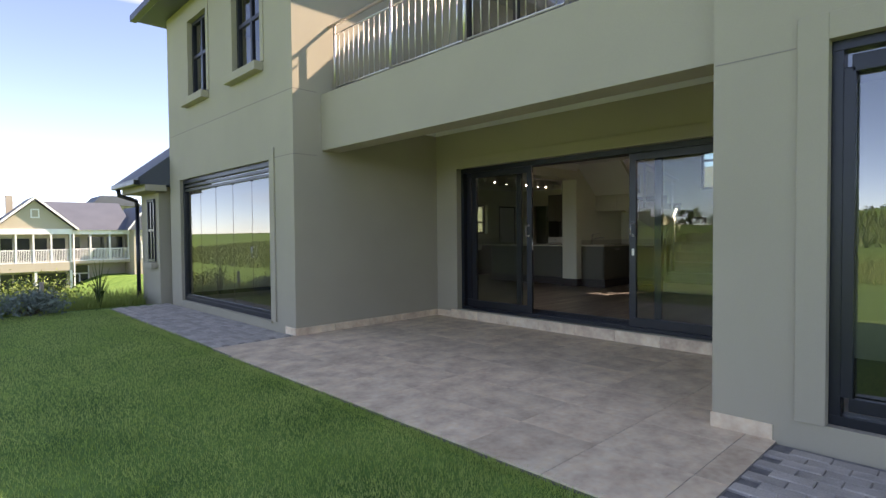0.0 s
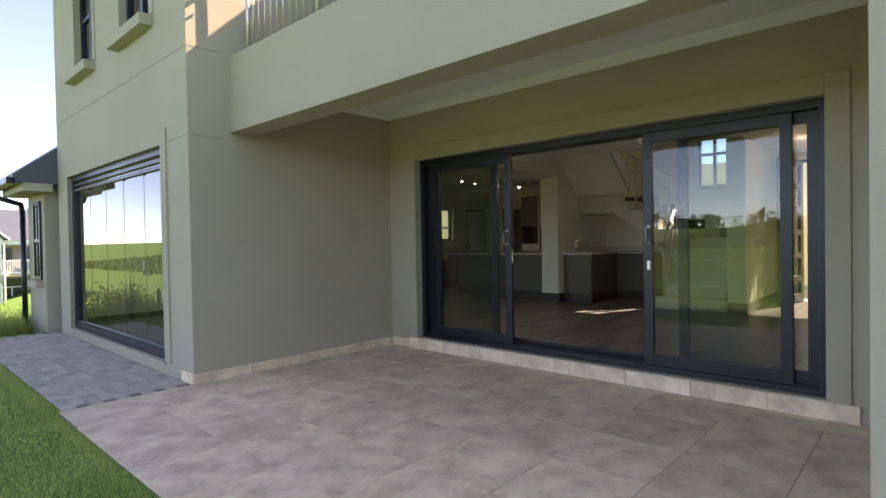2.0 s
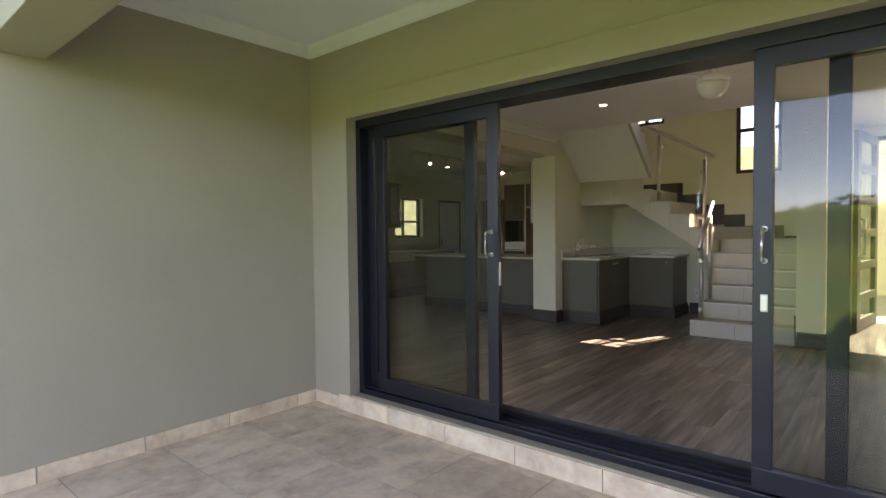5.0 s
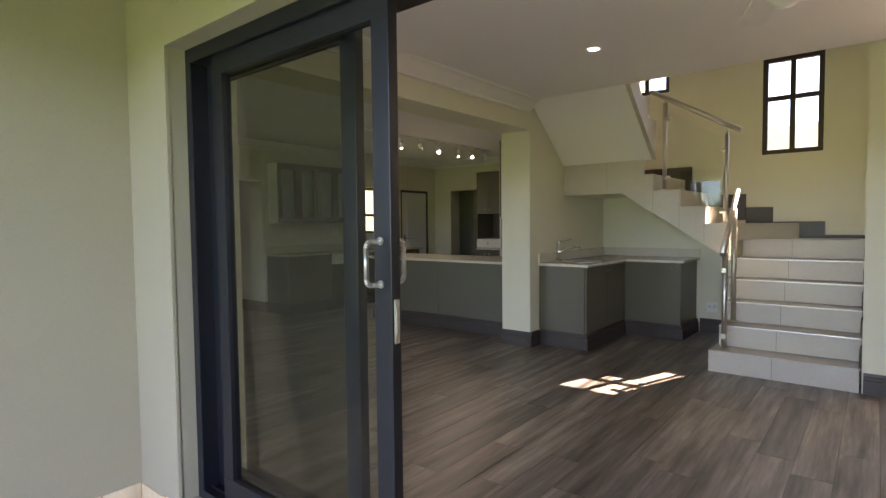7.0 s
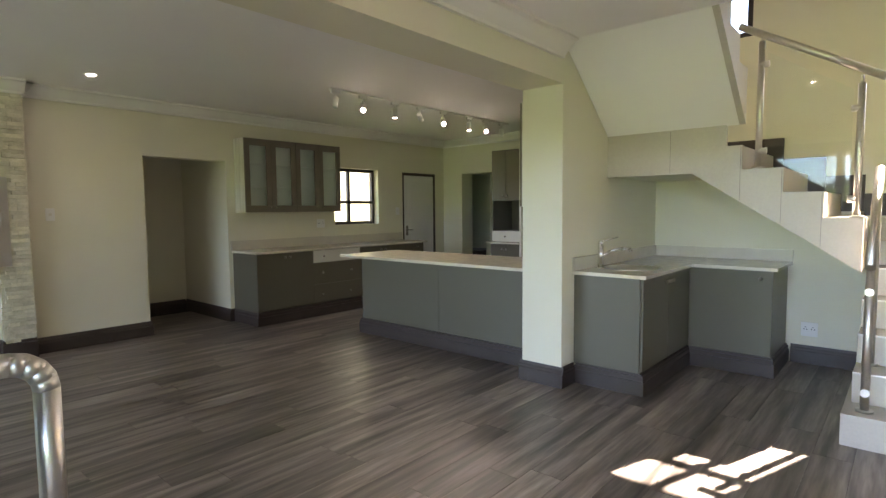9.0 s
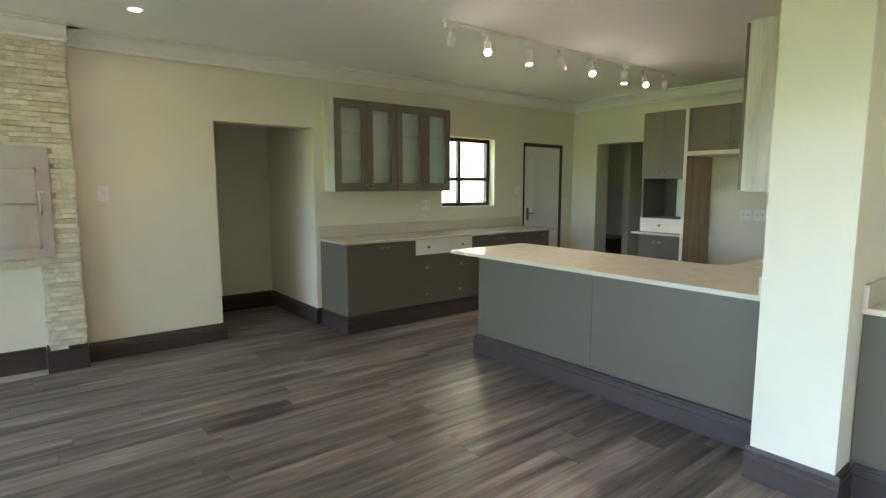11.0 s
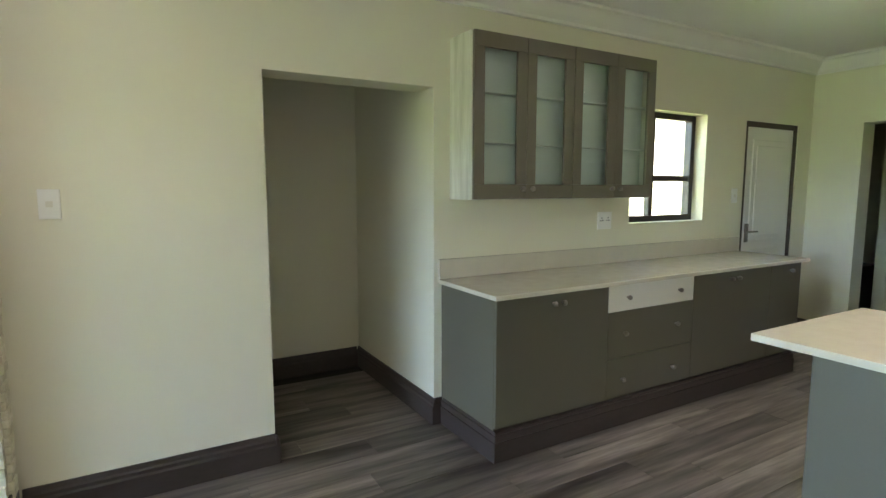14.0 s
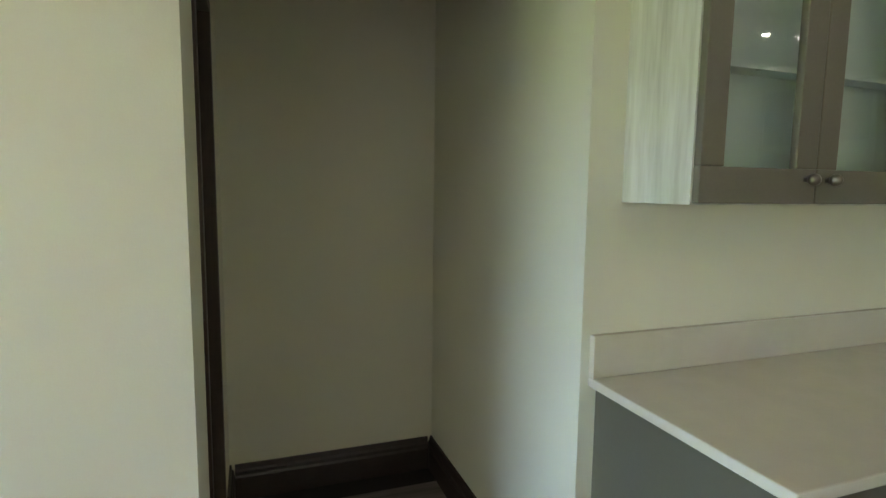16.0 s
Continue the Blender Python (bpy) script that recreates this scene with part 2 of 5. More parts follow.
# ---- tools for shapes ----
class Shape:
    """Gathers boxes, bars and turned forms into one mesh."""

    def __init__(self):
        self.bm = bmesh.new()

    def box(self, x0, y0, z0, x1, y1, z1, bevel=0.0):
        lo, hi = (min(x0, x1), min(y0, y1), min(z0, z1)), (max(x0, x1), max(y0, y1), max(z0, z1))
        made = bmesh.ops.create_cube(self.bm, size=1.0)["verts"]
        for v in made:
            v.co = Vector([lo[i] if v.co[i] < 0 else hi[i] for i in range(3)])
        if bevel:
            edges = {e for v in made for e in v.link_edges}
            bmesh.ops.bevel(self.bm, geom=list(edges), offset=bevel, segments=2, profile=0.6, affect="EDGES")
        return self

    def sheet(self, axis, at, u0, u1, z0, z1):
        """One sheet of glass, upright across an axis."""
        put = (lambda u, z: (at, u, z)) if axis == "x" else (lambda u, z: (u, at, z))
        self.bm.faces.new([self.bm.verts.new(put(u, z)) for u, z in ((u0, z0), (u1, z0), (u1, z1), (u0, z1))])
        return self

    def bar(self, a, b, r, r2=None, seg=14):
        a, b = Vector(a), Vector(b)
        d = b - a
        m = Matrix.Translation((a + b) / 2) @ d.to_track_quat("Z", "Y").to_matrix().to_4x4()
        made = bmesh.ops.create_cone(self.bm, cap_ends=True, segments=seg, radius1=r, radius2=r if r2 is None else r2, depth=d.length, matrix=m)
        for v in made["verts"]:
            for f in v.link_faces:
                f.smooth = len(f.verts) == 4
        return self

    def tube(self, points, r, seg=12):
        for a, b in zip(points, points[1:]):
            self.bar(a, b, r, seg=seg)
        for p in points[1:-1]:
            self.ball(p, r)
        return self

    def ball(self, c, r, squash=1.0, seg=12):
        made = bmesh.ops.create_uvsphere(self.bm, u_segments=seg, v_segments=8, radius=r, matrix=Matrix.Translation(c) @ Matrix.Diagonal((1, 1, squash, 1)))
        for v in made["verts"]:
            for f in v.link_faces:
                f.smooth = True
        return self

    def turned(self, c, profile, seg=28):
        """A form turned round an upright axis through c; profile: (radius, height)."""
        rings = []
        for r, z in profile:
            rings.append([self.bm.verts.new((c[0] + r * math.cos(k * math.tau / seg), c[1] + r * math.sin(k * math.tau / seg), c[2] + z)) for k in range(seg)])
        for p, q in zip(rings, rings[1:]):
            for k in range(seg):
                f = self.bm.faces.new((p[k], p[(k + 1) % seg], q[(k + 1) % seg], q[k]))
                f.smooth = True
        for ring in (rings[0], rings[-1]):
            self.bm.faces.new(ring)
        return self

    def prism(self, outline, axis, a, b):
        """An outline of (u, v) carried along an axis from a to b. x: (y, z); y: (x, z); z: (x, y)."""
        put = {"x": lambda u, v, w: (w, u, v), "y": lambda u, v, w: (u, w, v), "z": lambda u, v, w: (u, v, w)}[axis]
        p = [self.bm.verts.new(put(u, v, a)) for u, v in outline]
        q = [self.bm.verts.new(put(u, v, b)) for u, v in outline]
        self.bm.faces.new(p)
        self.bm.faces.new(q)
        for k in range(len(outline)):
            self.bm.faces.new((p[k], p[(k + 1) % len(outline)], q[(k + 1) % len(outline)], q[k]))
        return self

    def done(self, name, mat, under=None, base=None):
        """The object; under: the thing whose part it is; base: its own origin, in the world."""
        bmesh.ops.recalc_face_normals(self.bm, faces=self.bm.faces)
        data = bpy.data.meshes.new(name)
        if base is not None:
            bmesh.ops.translate(self.bm, vec=-Vector(base), verts=self.bm.verts)
        self.bm.to_mesh(data)
        self.bm.free()
        data.materials.append(mat)
        ob = new(name, data)
        if base is not None:
            ob.location = base
        if under is not None:
            ob.parent = under
            ob.matrix_parent_inverse = Matrix.Translation(-under.location)
        return ob


def thing(name, base, label, category, group="", kind=""):
    ob = new(name)
    ob.empty_display_size = 0.1
    ob.location = base
    return tagged(ob, label, category, group, kind)


def shared(name, data, place, under, turn=0.0):
    """One more piece on the same mesh, under a thing."""
    ob = new(name, data)
    ob.parent = under
    ob.matrix_parent_inverse = Matrix.Translation(-under.location)
    ob.location = place
    ob.rotation_euler = (0, 0, turn)
    return ob


def wall(name, axis, a, b, u0, u1, z0, z1, holes, mat, label):
    """An upright slab between a and b on its axis, with openings (u0, u1, z0, z1) right through it."""
    us = sorted({u0, u1, *(min(max(h[i], u0), u1) for h in holes for i in (0, 1))})
    zs = sorted({z0, z1, *(min(max(h[i], z0), z1) for h in holes for i in (2, 3))})
    bm = bmesh.new()
    put = (lambda d, u, z: (d, u, z)) if axis == "x" else (lambda d, u, z: (u, d, z))
    solid = {}
    for i in range(len(us) - 1):
        for k in range(len(zs) - 1):
            u, z = (us[i] + us[i + 1]) / 2, (zs[k] + zs[k + 1]) / 2
            solid[i, k] = not any(h[0] < u < h[1] and h[2] < z < h[3] for h in holes)
    cache = {}

    def vert(d, u, z):
        if (d, u, z) not in cache:
            cache[d, u, z] = bm.verts.new(put(d, u, z))
        return cache[d, u, z]

    for (i, k), full in solid.items():
        if not full:
            continue
        ua, ub, za, zb = us[i], us[i + 1], zs[k], zs[k + 1]
        for d in (a, b):
            bm.faces.new([vert(d, ua, za), vert(d, ub, za), vert(d, ub, zb), vert(d, ua, zb)])
        for near, (p, q) in (((i - 1, k), ((ua, za), (ua, zb))), ((i + 1, k), ((ub, za), (ub, zb))), ((i, k - 1), ((ua, za), (ub, za))), ((i, k + 1), ((ua, zb), (ub, zb)))):
            if not solid.get(near, False):
                bm.faces.new([vert(a, *p), vert(a, *q), vert(b, *q), vert(b, *p)])
    bmesh.ops.recalc_face_normals(bm, faces=bm.faces)
    data = bpy.data.meshes.new(name)
    bm.to_mesh(data)
    bm.free()
    data.materials.append(mat)
    return tagged(new(name, data), label, "wall", kind="structure")


def slab(name, box, mat, label, category, bevel=0.0):
    return tagged(Shape().box(*box, bevel).done(name, mat), label, category, kind="structure")
F = 0.225        # the indoor floor
CEIL = 2.75      # the indoor ceiling

# ---- the large structure ----
LAWN_Z = -0.03


def land(x, y):
    """The height of the open ground."""
    z = LAWN_Z
    if y > 12.6:
        z -= 3.5 * (1 - math.exp(-((y - 12.6) / 15.0) ** 1.3)) * (1.0 if x < 12 else 0.6)
    if x < -9:
        z += 8.0 * (1 - math.exp(-((-9 - x) / 90.0) ** 1.5))
    return z


def ground_sheet():
    xs = [-2500, -1200, -600, -300, -200, -150, -110, -80, -60, -45, -34, -26, -20, -15, -11, -8, -5, -3, -1, 1, 2.72, 5, 8, 12, 17, 24, 34, 48, 70, 110, 200, 500, 1200, 2500]
    ys = [-2500, -1200, -500, -200, -100, -60, -40, -25, -15, -8, -4, 0, 4, 8, 11, 12.6, 14, 16, 18, 21, 25, 30, 36, 43, 52, 65, 85, 120, 200, 400, 900, 2500]
    verts = [(x, y, land(x, y) - (0.14 if 2.72 < x < 17.5 and -10 < y < 12.5 else 0.0)) for y in ys for x in xs]
    w = len(xs)
    faces = [(j * w + i, j * w + i + 1, (j + 1) * w + i + 1, (j + 1) * w + i) for j in range(len(ys) - 1) for i in range(w - 1)]
    data = bpy.data.meshes.new("ground")
    data.from_pydata(verts, [], faces)
    data.materials.append(GRASS)
    for p in data.polygons:
        p.use_smooth = True
    return tagged(new("ground", data), "green mown lawn falling away to open country", "ground", kind="structure")


ground_sheet()

# left wing of the house, with the big window
BW = (7.79, 11.47, 0.13, 2.41)
UPPER = [(8.02, 9.02, 3.83, 5.25), (10.06, 10.98, 3.83, 5.25)]
wall("wall_wing_front", "x", 3.85, 4.05, 7.12, 12.1, -0.2, 5.6, [BW, *UPPER], RENDER_OUT, "taupe plastered house front with tall windows")
wall("wall_wing_side", "y", 7.12, 7.35, 4.05, 6.56, -0.2, 5.6, [], RENDER_OUT, "taupe plastered side wall of the covered patio")
wall("wall_wing_end", "y", 11.9, 12.1, 4.05, 6.45, -0.2, 5.6, [], RENDER_OUT, "taupe plastered end wall of the house")
wall("wall_wing_lining", "y", 7.35, 7.40, 4.05, 6.80, -0.2, 2.9, [], CREAM, "cream inner wall of the dining end")
wall("wall_wing_end_lining", "y", 11.85, 11.9, 4.05, 6.45, -0.2, 2.9, [], CREAM, "cream end wall of the dining end")
wall("wall_wing_return", "x", 6.45, 6.60, 11.05, 11.9, -0.2, 2.9, [], CREAM, "cream return wall beside the braai")
slab("ceiling_wing", (4.05, 7.35, 2.75, 6.80, 11.9, 2.9), WHITE, "white ceiling of the dining end", "ceiling")

# wall with the sliding doors: an outer and an inner leaf
DOOR = (2.40, 6.64, 0.14, 2.375)
wall("wall_patio_outer", "x", 6.45, 6.56, 1.99, 7.12, -0.2, 5.6, [DOOR, (2.6, 6.6, 3.35, 5.4)], RENDER_OUT, "taupe plastered wall round the sliding doors")
wall("wall_patio_inner", "x", 6.56, 6.80, -3.0, 7.35, -0.2, 5.6, [DOOR, (2.6, 6.6, 3.35, 5.4)], CREAM, "cream wall round the sliding doors")
BR = (-1.6, 1.34, 0.16, 2.47)
wall("wall_right_front", "x", 4.21, 4.42, -3.0, 1.99, -0.2, 5.6, [BR], RENDER_OUT, "taupe plastered pier and wall beside the patio")
wall("wall_right_side", "y", 1.81, 1.99, 4.42, 6.45, -0.2, 5.6, [], RENDER_OUT, "taupe plastered end wall of the patio")
wall("wall_right_room", "x", 6.55, 6.68, -3.0, 1.81, -0.2, 5.6, [], CREAM, "cream wall of the room beside the patio")
wall("wall_right_end", "y", -3.2, -3.0, 4.21, 12.7, -0.2, 5.6, [], RENDER_OUT, "taupe plastered gable wall")
slab("floor_right_room", (4.42, -3.0, 0.0, 6.55, 1.81, 0.15), SKIRT, "dark floor of the side room", "floor")
slab("ceiling_right_room", (4.42, -3.0, 2.7, 6.55, 1.81, 2.8), WHITE, "white ceiling of the side room", "ceiling")

# balcony over the patio: upstand beam, slab, ceiling
slab("beam_balcony", (4.275, 1.992, 2.50, 4.56, 7.12, 3.27), RENDER_OUT, "taupe plastered balcony beam with fine rain streaks", "beam", 0.006)
slab("floor_balcony", (4.56, 1.99, 3.11, 6.45, 7.12, 3.2), RENDER_OUT, "balcony floor slab", "floor")
slab("ceiling_patio", (4.56, 1.99, 3.03, 6.45, 7.12, 3.11), WHITE, "white patio ceiling", "ceiling")
trim = Shape()
for y, s in ((7.12, -1), (1.99, 1)):
    trim.prism([(y, 2.95), (y, 3.03), (y + s * 0.08, 3.03), (y + s * 0.07, 3.01), (y + s * 0.02, 2.96)], "x", 4.56, 6.45)
trim.prism([(6.45, 2.95), (6.45, 3.03), (6.37, 3.03), (6.38, 3.01), (6.43, 2.96)], "y", 2.01, 7.10)
tagged(trim.done("trim_patio_ceiling", CORNICE), "white cornice round the patio ceiling", "trim", kind="structure")

# raised plaster bands round the openings, and scored storey lines
bands = Shape()
for u0, u1, z0, z1, x in ((BW[0], BW[1], BW[2], BW[3], 3.85), (BR[0], BR[1], BR[2], BR[3], 4.21)):
    for box in ((u1, z0, u1 + 0.16, z1 + 0.16), (u0 - 0.14, z0, u0, z1 + 0.16), (u0, z1, u1, z1 + 0.16)):
        bands.box(x - 0.022, box[0], box[1], x + 0.01, box[2], box[3], 0.004)
bands.box(6.43, 6.64, 0.135, 6.46, 6.78, 2.53, 0.004)
bands.box(6.43, 2.25, 0.12, 6.46, 2.40, 2.53, 0.004)
bands.box(6.43, 2.40, 2.375, 6.46, 6.64, 2.53, 0.004)
for u0, u1, z0, z1 in UPPER:
    bands.box(3.835, u0 - 0.1, z0, 3.86, u0, z1 + 0.1, 0.004)
tagged(bands.done("trim_plaster_bands", RENDER_OUT), "raised taupe plaster bands round the openings", "trim", kind="structure")
lines = Shape()
for z, y0, y1, x in ((3.29, 7.12, 12.1, 3.85), (2.43, 7.12, 7.65, 3.85), (2.46, 1.51, 1.98, 4.21)):
    lines.box(x - 0.002, y0, z - 0.004, x + 0.01, y1, z + 0.004)
for z in (3.29, 2.43):
    lines.box(3.86, 7.118, z - 0.004, 4.205, 7.13, z + 0.004)
tagged(lines.done("trim_score_lines", GROUT), "thin scored lines in the plaster", "trim", kind="structure")


def pitched_roof(name, x0, x1, y0, y1, z, rise, label, over=0.45):
    """A hipped roof with a thick eave and ribs."""
    s = Shape()
    x0, x1, y0, y1 = x0 - over, x1 + over, y0 - over, y1 + over
    ridge = (x1 - x0) / 2
    b = s.bm
    lo = [b.verts.new(p) for p in ((x0, y0, z), (x1, y0, z), (x1, y1, z), (x0, y1, z))]
    up = [b.verts.new(p) for p in ((x0, y0, z + 0.14), (x1, y0, z + 0.14), (x1, y1, z + 0.14), (x0, y1, z + 0.14))]
    cut = min(ridge, (y1 - y0) / 2 - 0.01)
    r0, r1 = b.verts.new(((x0 + x1) / 2, y0 + cut, z + rise)), b.verts.new(((x0 + x1) / 2, y1 - cut, z + rise))
    b.faces.new(lo)
    for k in range(4):
        b.faces.new((lo[k], lo[(k + 1) % 4], up[(k + 1) % 4], up[k]))
    b.faces.new((up[0], up[1], r0))
    b.faces.new((up[1], up[2], r1, r0))
    b.faces.new((up[2], up[3], r1))
    b.faces.new((up[3], up[0], r0, r1))
    return tagged(s.done(name, SLATE), label, "roof", kind="structure")


# the ridges are unseen; the wing's is set high to shade the lawn
pitched_roof("roof_wing", 3.85, 6.6, 7.15, 12.1, 5.6, 1.9, "dark grey sheet roof with deep eaves")
pitched_roof("roof_main", 6.9, 14.0, -3.2, 11.5, 5.62, 1.7, "dark grey sheet main roof")
slab("ceiling_upper_right", (4.2, -3.2, 5.6, 6.9, 1.9, 5.75), RENDER_OUT, "roof edge over the side room", "roof")
slab("gutter_wing", (3.3, 6.75, 5.55, 3.42, 12.5, 5.67), ALU, "dark gutter along the eaves", "gutter", 0.01)

# indoor shell
wall("wall_kitchen_back", "y", 11.05, 11.25, 6.60, 13.92, -0.2, 2.9, [(8.82, 9.74, 0.0, 2.17), (11.34, 12.18, 1.36, 2.18), (12.70, 13.50, F, 2.17)], CREAM, "cream kitchen wall with an alcove, a window and a door")
wall("wall_kitchen_far", "x", 13.72, 13.92, 6.76, 11.05, -0.2, 2.9, [(9.86, 10.64, 0.0, 2.17)], CREAM, "cream kitchen wall with an opening to a passage")
wall("wall_middle", "y", 6.76, 7.10, 10.10, 13.72, -0.2, 5.6, [], CREAM, "cream wall between stairs and kitchen")
slab("beam_kitchen", (6.80, 6.76, 2.46, 10.10, 7.10, 2.9), CREAM, "cream beam across the wide opening", "beam")
wall("wall_alcove_left", "x", 8.62, 8.82, 11.25, 12.47, -0.2, 2.9, [(11.30, 11.86, F, 2.17)], CREAM, "cream alcove wall with a doorway")
wall("wall_alcove_right", "x", 9.74, 9.94, 11.25, 12.47, -0.2, 2.9, [], CREAM, "cream alcove side wall")
wall("wall_alcove_back", "y", 12.27, 12.47, 8.82, 9.74, -0.2, 2.9, [], CREAM, "cream alcove back wall")
slab("ceiling_alcove", (8.82, 11.25, 2.6, 9.74, 12.27, 2.75), WHITE, "white alcove ceiling", "ceiling")
wall("wall_side_room", "y", 12.12, 12.24, 7.3, 8.62, -0.2, 2.9, [], CREAM, "cream wall of the room behind", )
wall("wall_side_room_far", "x", 7.3, 7.42, 11.25, 12.12, -0.2, 2.9, [], CREAM, "cream wall of the room behind the doorway")
slab("ceiling_side_room", (7.42, 11.25, 2.6, 8.62, 12.12, 2.75), WHITE, "white ceiling of the room behind", "ceiling")
wall("wall_passage", "y", 10.75, 10.85, 13.92, 16.5, -0.2, 2.9, [(14.15, 14.70, F, 2.4)], CREAM, "cream passage wall")
wall("wall_passage_near", "y", 9.3, 9.4, 13.92, 16.5, -0.2, 2.9, [], CREAM, "cream passage wall")
wall("wall_passage_end", "x", 15.6, 15.7, 9.4, 10.75, -0.2, 2.9, [], CREAM, "grey shaded passage end")
wall("wall_stairhead", "y", 12.1, 12.2, 13.92, 15.6, -0.2, 2.9, [], CREAM, "cream wall of the dim space off the passage")
wall("wall_stairhead_side", "x", 15.5, 15.6, 10.85, 12.1, -0.2, 2.9, [], CREAM, "cream side wall of the dim space off the passage")
wall("wall_stairhead_near", "x", 13.92, 14.02, 11.25, 12.1, -0.2, 2.9, [], CREAM, "cream near wall of the dim space off the passage")
slab("floor_stairhead", (13.92, 10.75, 0.0, 15.6, 12.1, F - 0.004), SKIRT, "dark floor off the passage", "floor")
slab("ceiling_stairhead", (13.92, 10.85, 2.6, 15.6, 12.1, 2.75), WHITE, "white ceiling off the passage", "ceiling")
slab("ceiling_passage", (13.92, 9.4, 2.6, 15.6, 10.75, 2.75), WHITE, "white passage ceiling", "ceiling")
STAIRWIN = [(4.43, 4.98, 2.225, 3.255), (5.95, 6.5, 3.06, 4.2)]
wall("wall_stair_back", "x", 12.0, 12.2, 3.80, 6.76, -0.2, 5.6, STAIRWIN, CREAM, "cream stair wall with dark framed windows")
wall("wall_stair_side", "y", 3.80, 4.05, 10.24, 12.0, -0.2, 5.6, [], CREAM, "cream wall and pier beside the stairs")
wall("wall_hall_front", "x", 12.5, 12.7, -3.0, 3.80, -0.2, 5.6, [(2.30, 3.52, F, 2.62)], CREAM, "cream hall wall with the front doorway")
wall("wall_hall_return", "y", 3.60, 3.80, 12.2, 12.5, -0.2, 5.6, [], CREAM, "short cream return wall by the front door")
wall("wall_well_left", "x", 9.9, 10.08, 4.05, 6.76, 2.9, 5.6, [], CREAM, "cream wall over the stair opening")
slab("ceiling_living", (6.80, -3.0, CEIL, 10.08, 6.76, 2.9), WHITE, "white living room ceiling", "ceiling")
slab("ceiling_hall", (10.08, -3.0, CEIL, 12.5, 3.80, 2.9), WHITE, "white hall ceiling", "ceiling")
slab("ceiling_kitchen", (6.80, 7.10, CEIL, 13.72, 11.05, 2.9), WHITE, "white kitchen ceiling", "ceiling")
slab("ceiling_well", (9.9, 3.80, 5.45, 12.2, 6.76, 5.6), WHITE, "white ceiling over the stairs", "ceiling")

# cornices
cor = Shape()


def cornice(axis, u0, u1, at, s):
    """A stepped white moulding; s: the way into the room."""
    out = [(at, CEIL), (at + s * 0.13, CEIL), (at + s * 0.13, CEIL - 0.018), (at + s * 0.10, CEIL - 0.025), (at + s * 0.055, CEIL - 0.075), (at + s * 0.028, CEIL - 0.10), (at + s * 0.028, CEIL - 0.12), (at, CEIL - 0.12)]
    cor.prism(out, axis, u0, u1)


cornice("x", 7.80, 13.72, 11.05, -1)
cornice("x", 6.60, 7.80, 10.92, -1)
cor.prism([(7.78, CEIL), (7.78 + 0.11, CEIL), (7.78 + 0.03, CEIL - 0.1), (7.78, CEIL - 0.12)], "y", 10.92, 11.05)
cornice("y", 7.10, 11.05, 13.72, -1)
cornice("y", -3.0, 6.76, 6.80, 1)
cornice("x", 6.80, 10.08, 6.76, -1)
cornice("x", 6.80, 10.1, 7.10, 1)
tagged(cor.done("trim_cornice", CORNICE), "white moulded ceiling cornice", "trim", kind="structure")

# skirting boards with a moulded top
sk = Shape()


def skirting(axis, u0, u1, at, s, h=0.155):
    sk.prism([(at, F), (at + s * 0.022, F), (at + s * 0.022, F + h - 0.055), (at + s * 0.017, F + h - 0.045), (at + s * 0.017, F + h - 0.03), (at + s * 0.011, F + h - 0.02), (at + s * 0.008, F + h), (at, F + h)], axis, u0, u1)


skirting("x", 7.80, 8.82, 11.05, -1)
skirting("y", 11.028, 11.28, 8.82, 1)
skirting("y", 11.87, 12.27, 8.82, 1)
skirting("x", 8.842, 9.718, 12.27, -1)
skirting("y", 11.028, 12.27, 9.74, -1)
skirting("x", 9.74, 9.79, 11.05, -1)
skirting("x", 12.62, 12.68, 11.05, -1)
skirting("x", 13.52, 13.72, 11.05, -1)
skirting("y", 10.66, 11.05, 13.72, -1)
skirting("y", 6.738, 7.12, 10.10, -1)
skirting("x", 10.10, 10.28, 6.76, -1)
skirting("y", 3.778, 4.04, 10.24, -1)
skirting("x", 10.24, 12.2, 3.80, -1)
skirting("y", 5.04, 5.58, 12.0, -1)
skirting("y", -3.0, 2.38, 6.80, 1)
tagged(sk.done("baseboard", SKIRT), "dark stained moulded skirting boards", "skirting", kind="structure")

# patio step with tile nosing, sill under the doors
slab("step_sill", (6.44, 2.2, -0.1, 6.80, 6.64, 0.135), TILE, "tiled sill step under the sliding doors", "step", 0.003)

# courtyard beyond the front door and white walls beyond the windows
slab("pavement_court", (12.7, -6.0, -0.1, 18.0, 8.0, 0.12), PAVER, "grey paved forecourt", "pavement")
wall("wall_court", "x", 17.2, 17.4, -6.0, 8.0, -0.1, 3.3, [], COURT, "pale plastered forecourt wall")
wall("wall_yard", "y", 13.4, 13.55, 10.2, 17.0, -0.3, 4.5, [], COURT, "pale plastered yard wall")
slab("floor_upper", (6.80, -3.0, 2.9, 9.9, 6.76, 2.98), WHITE, "upper floor slab", "floor")

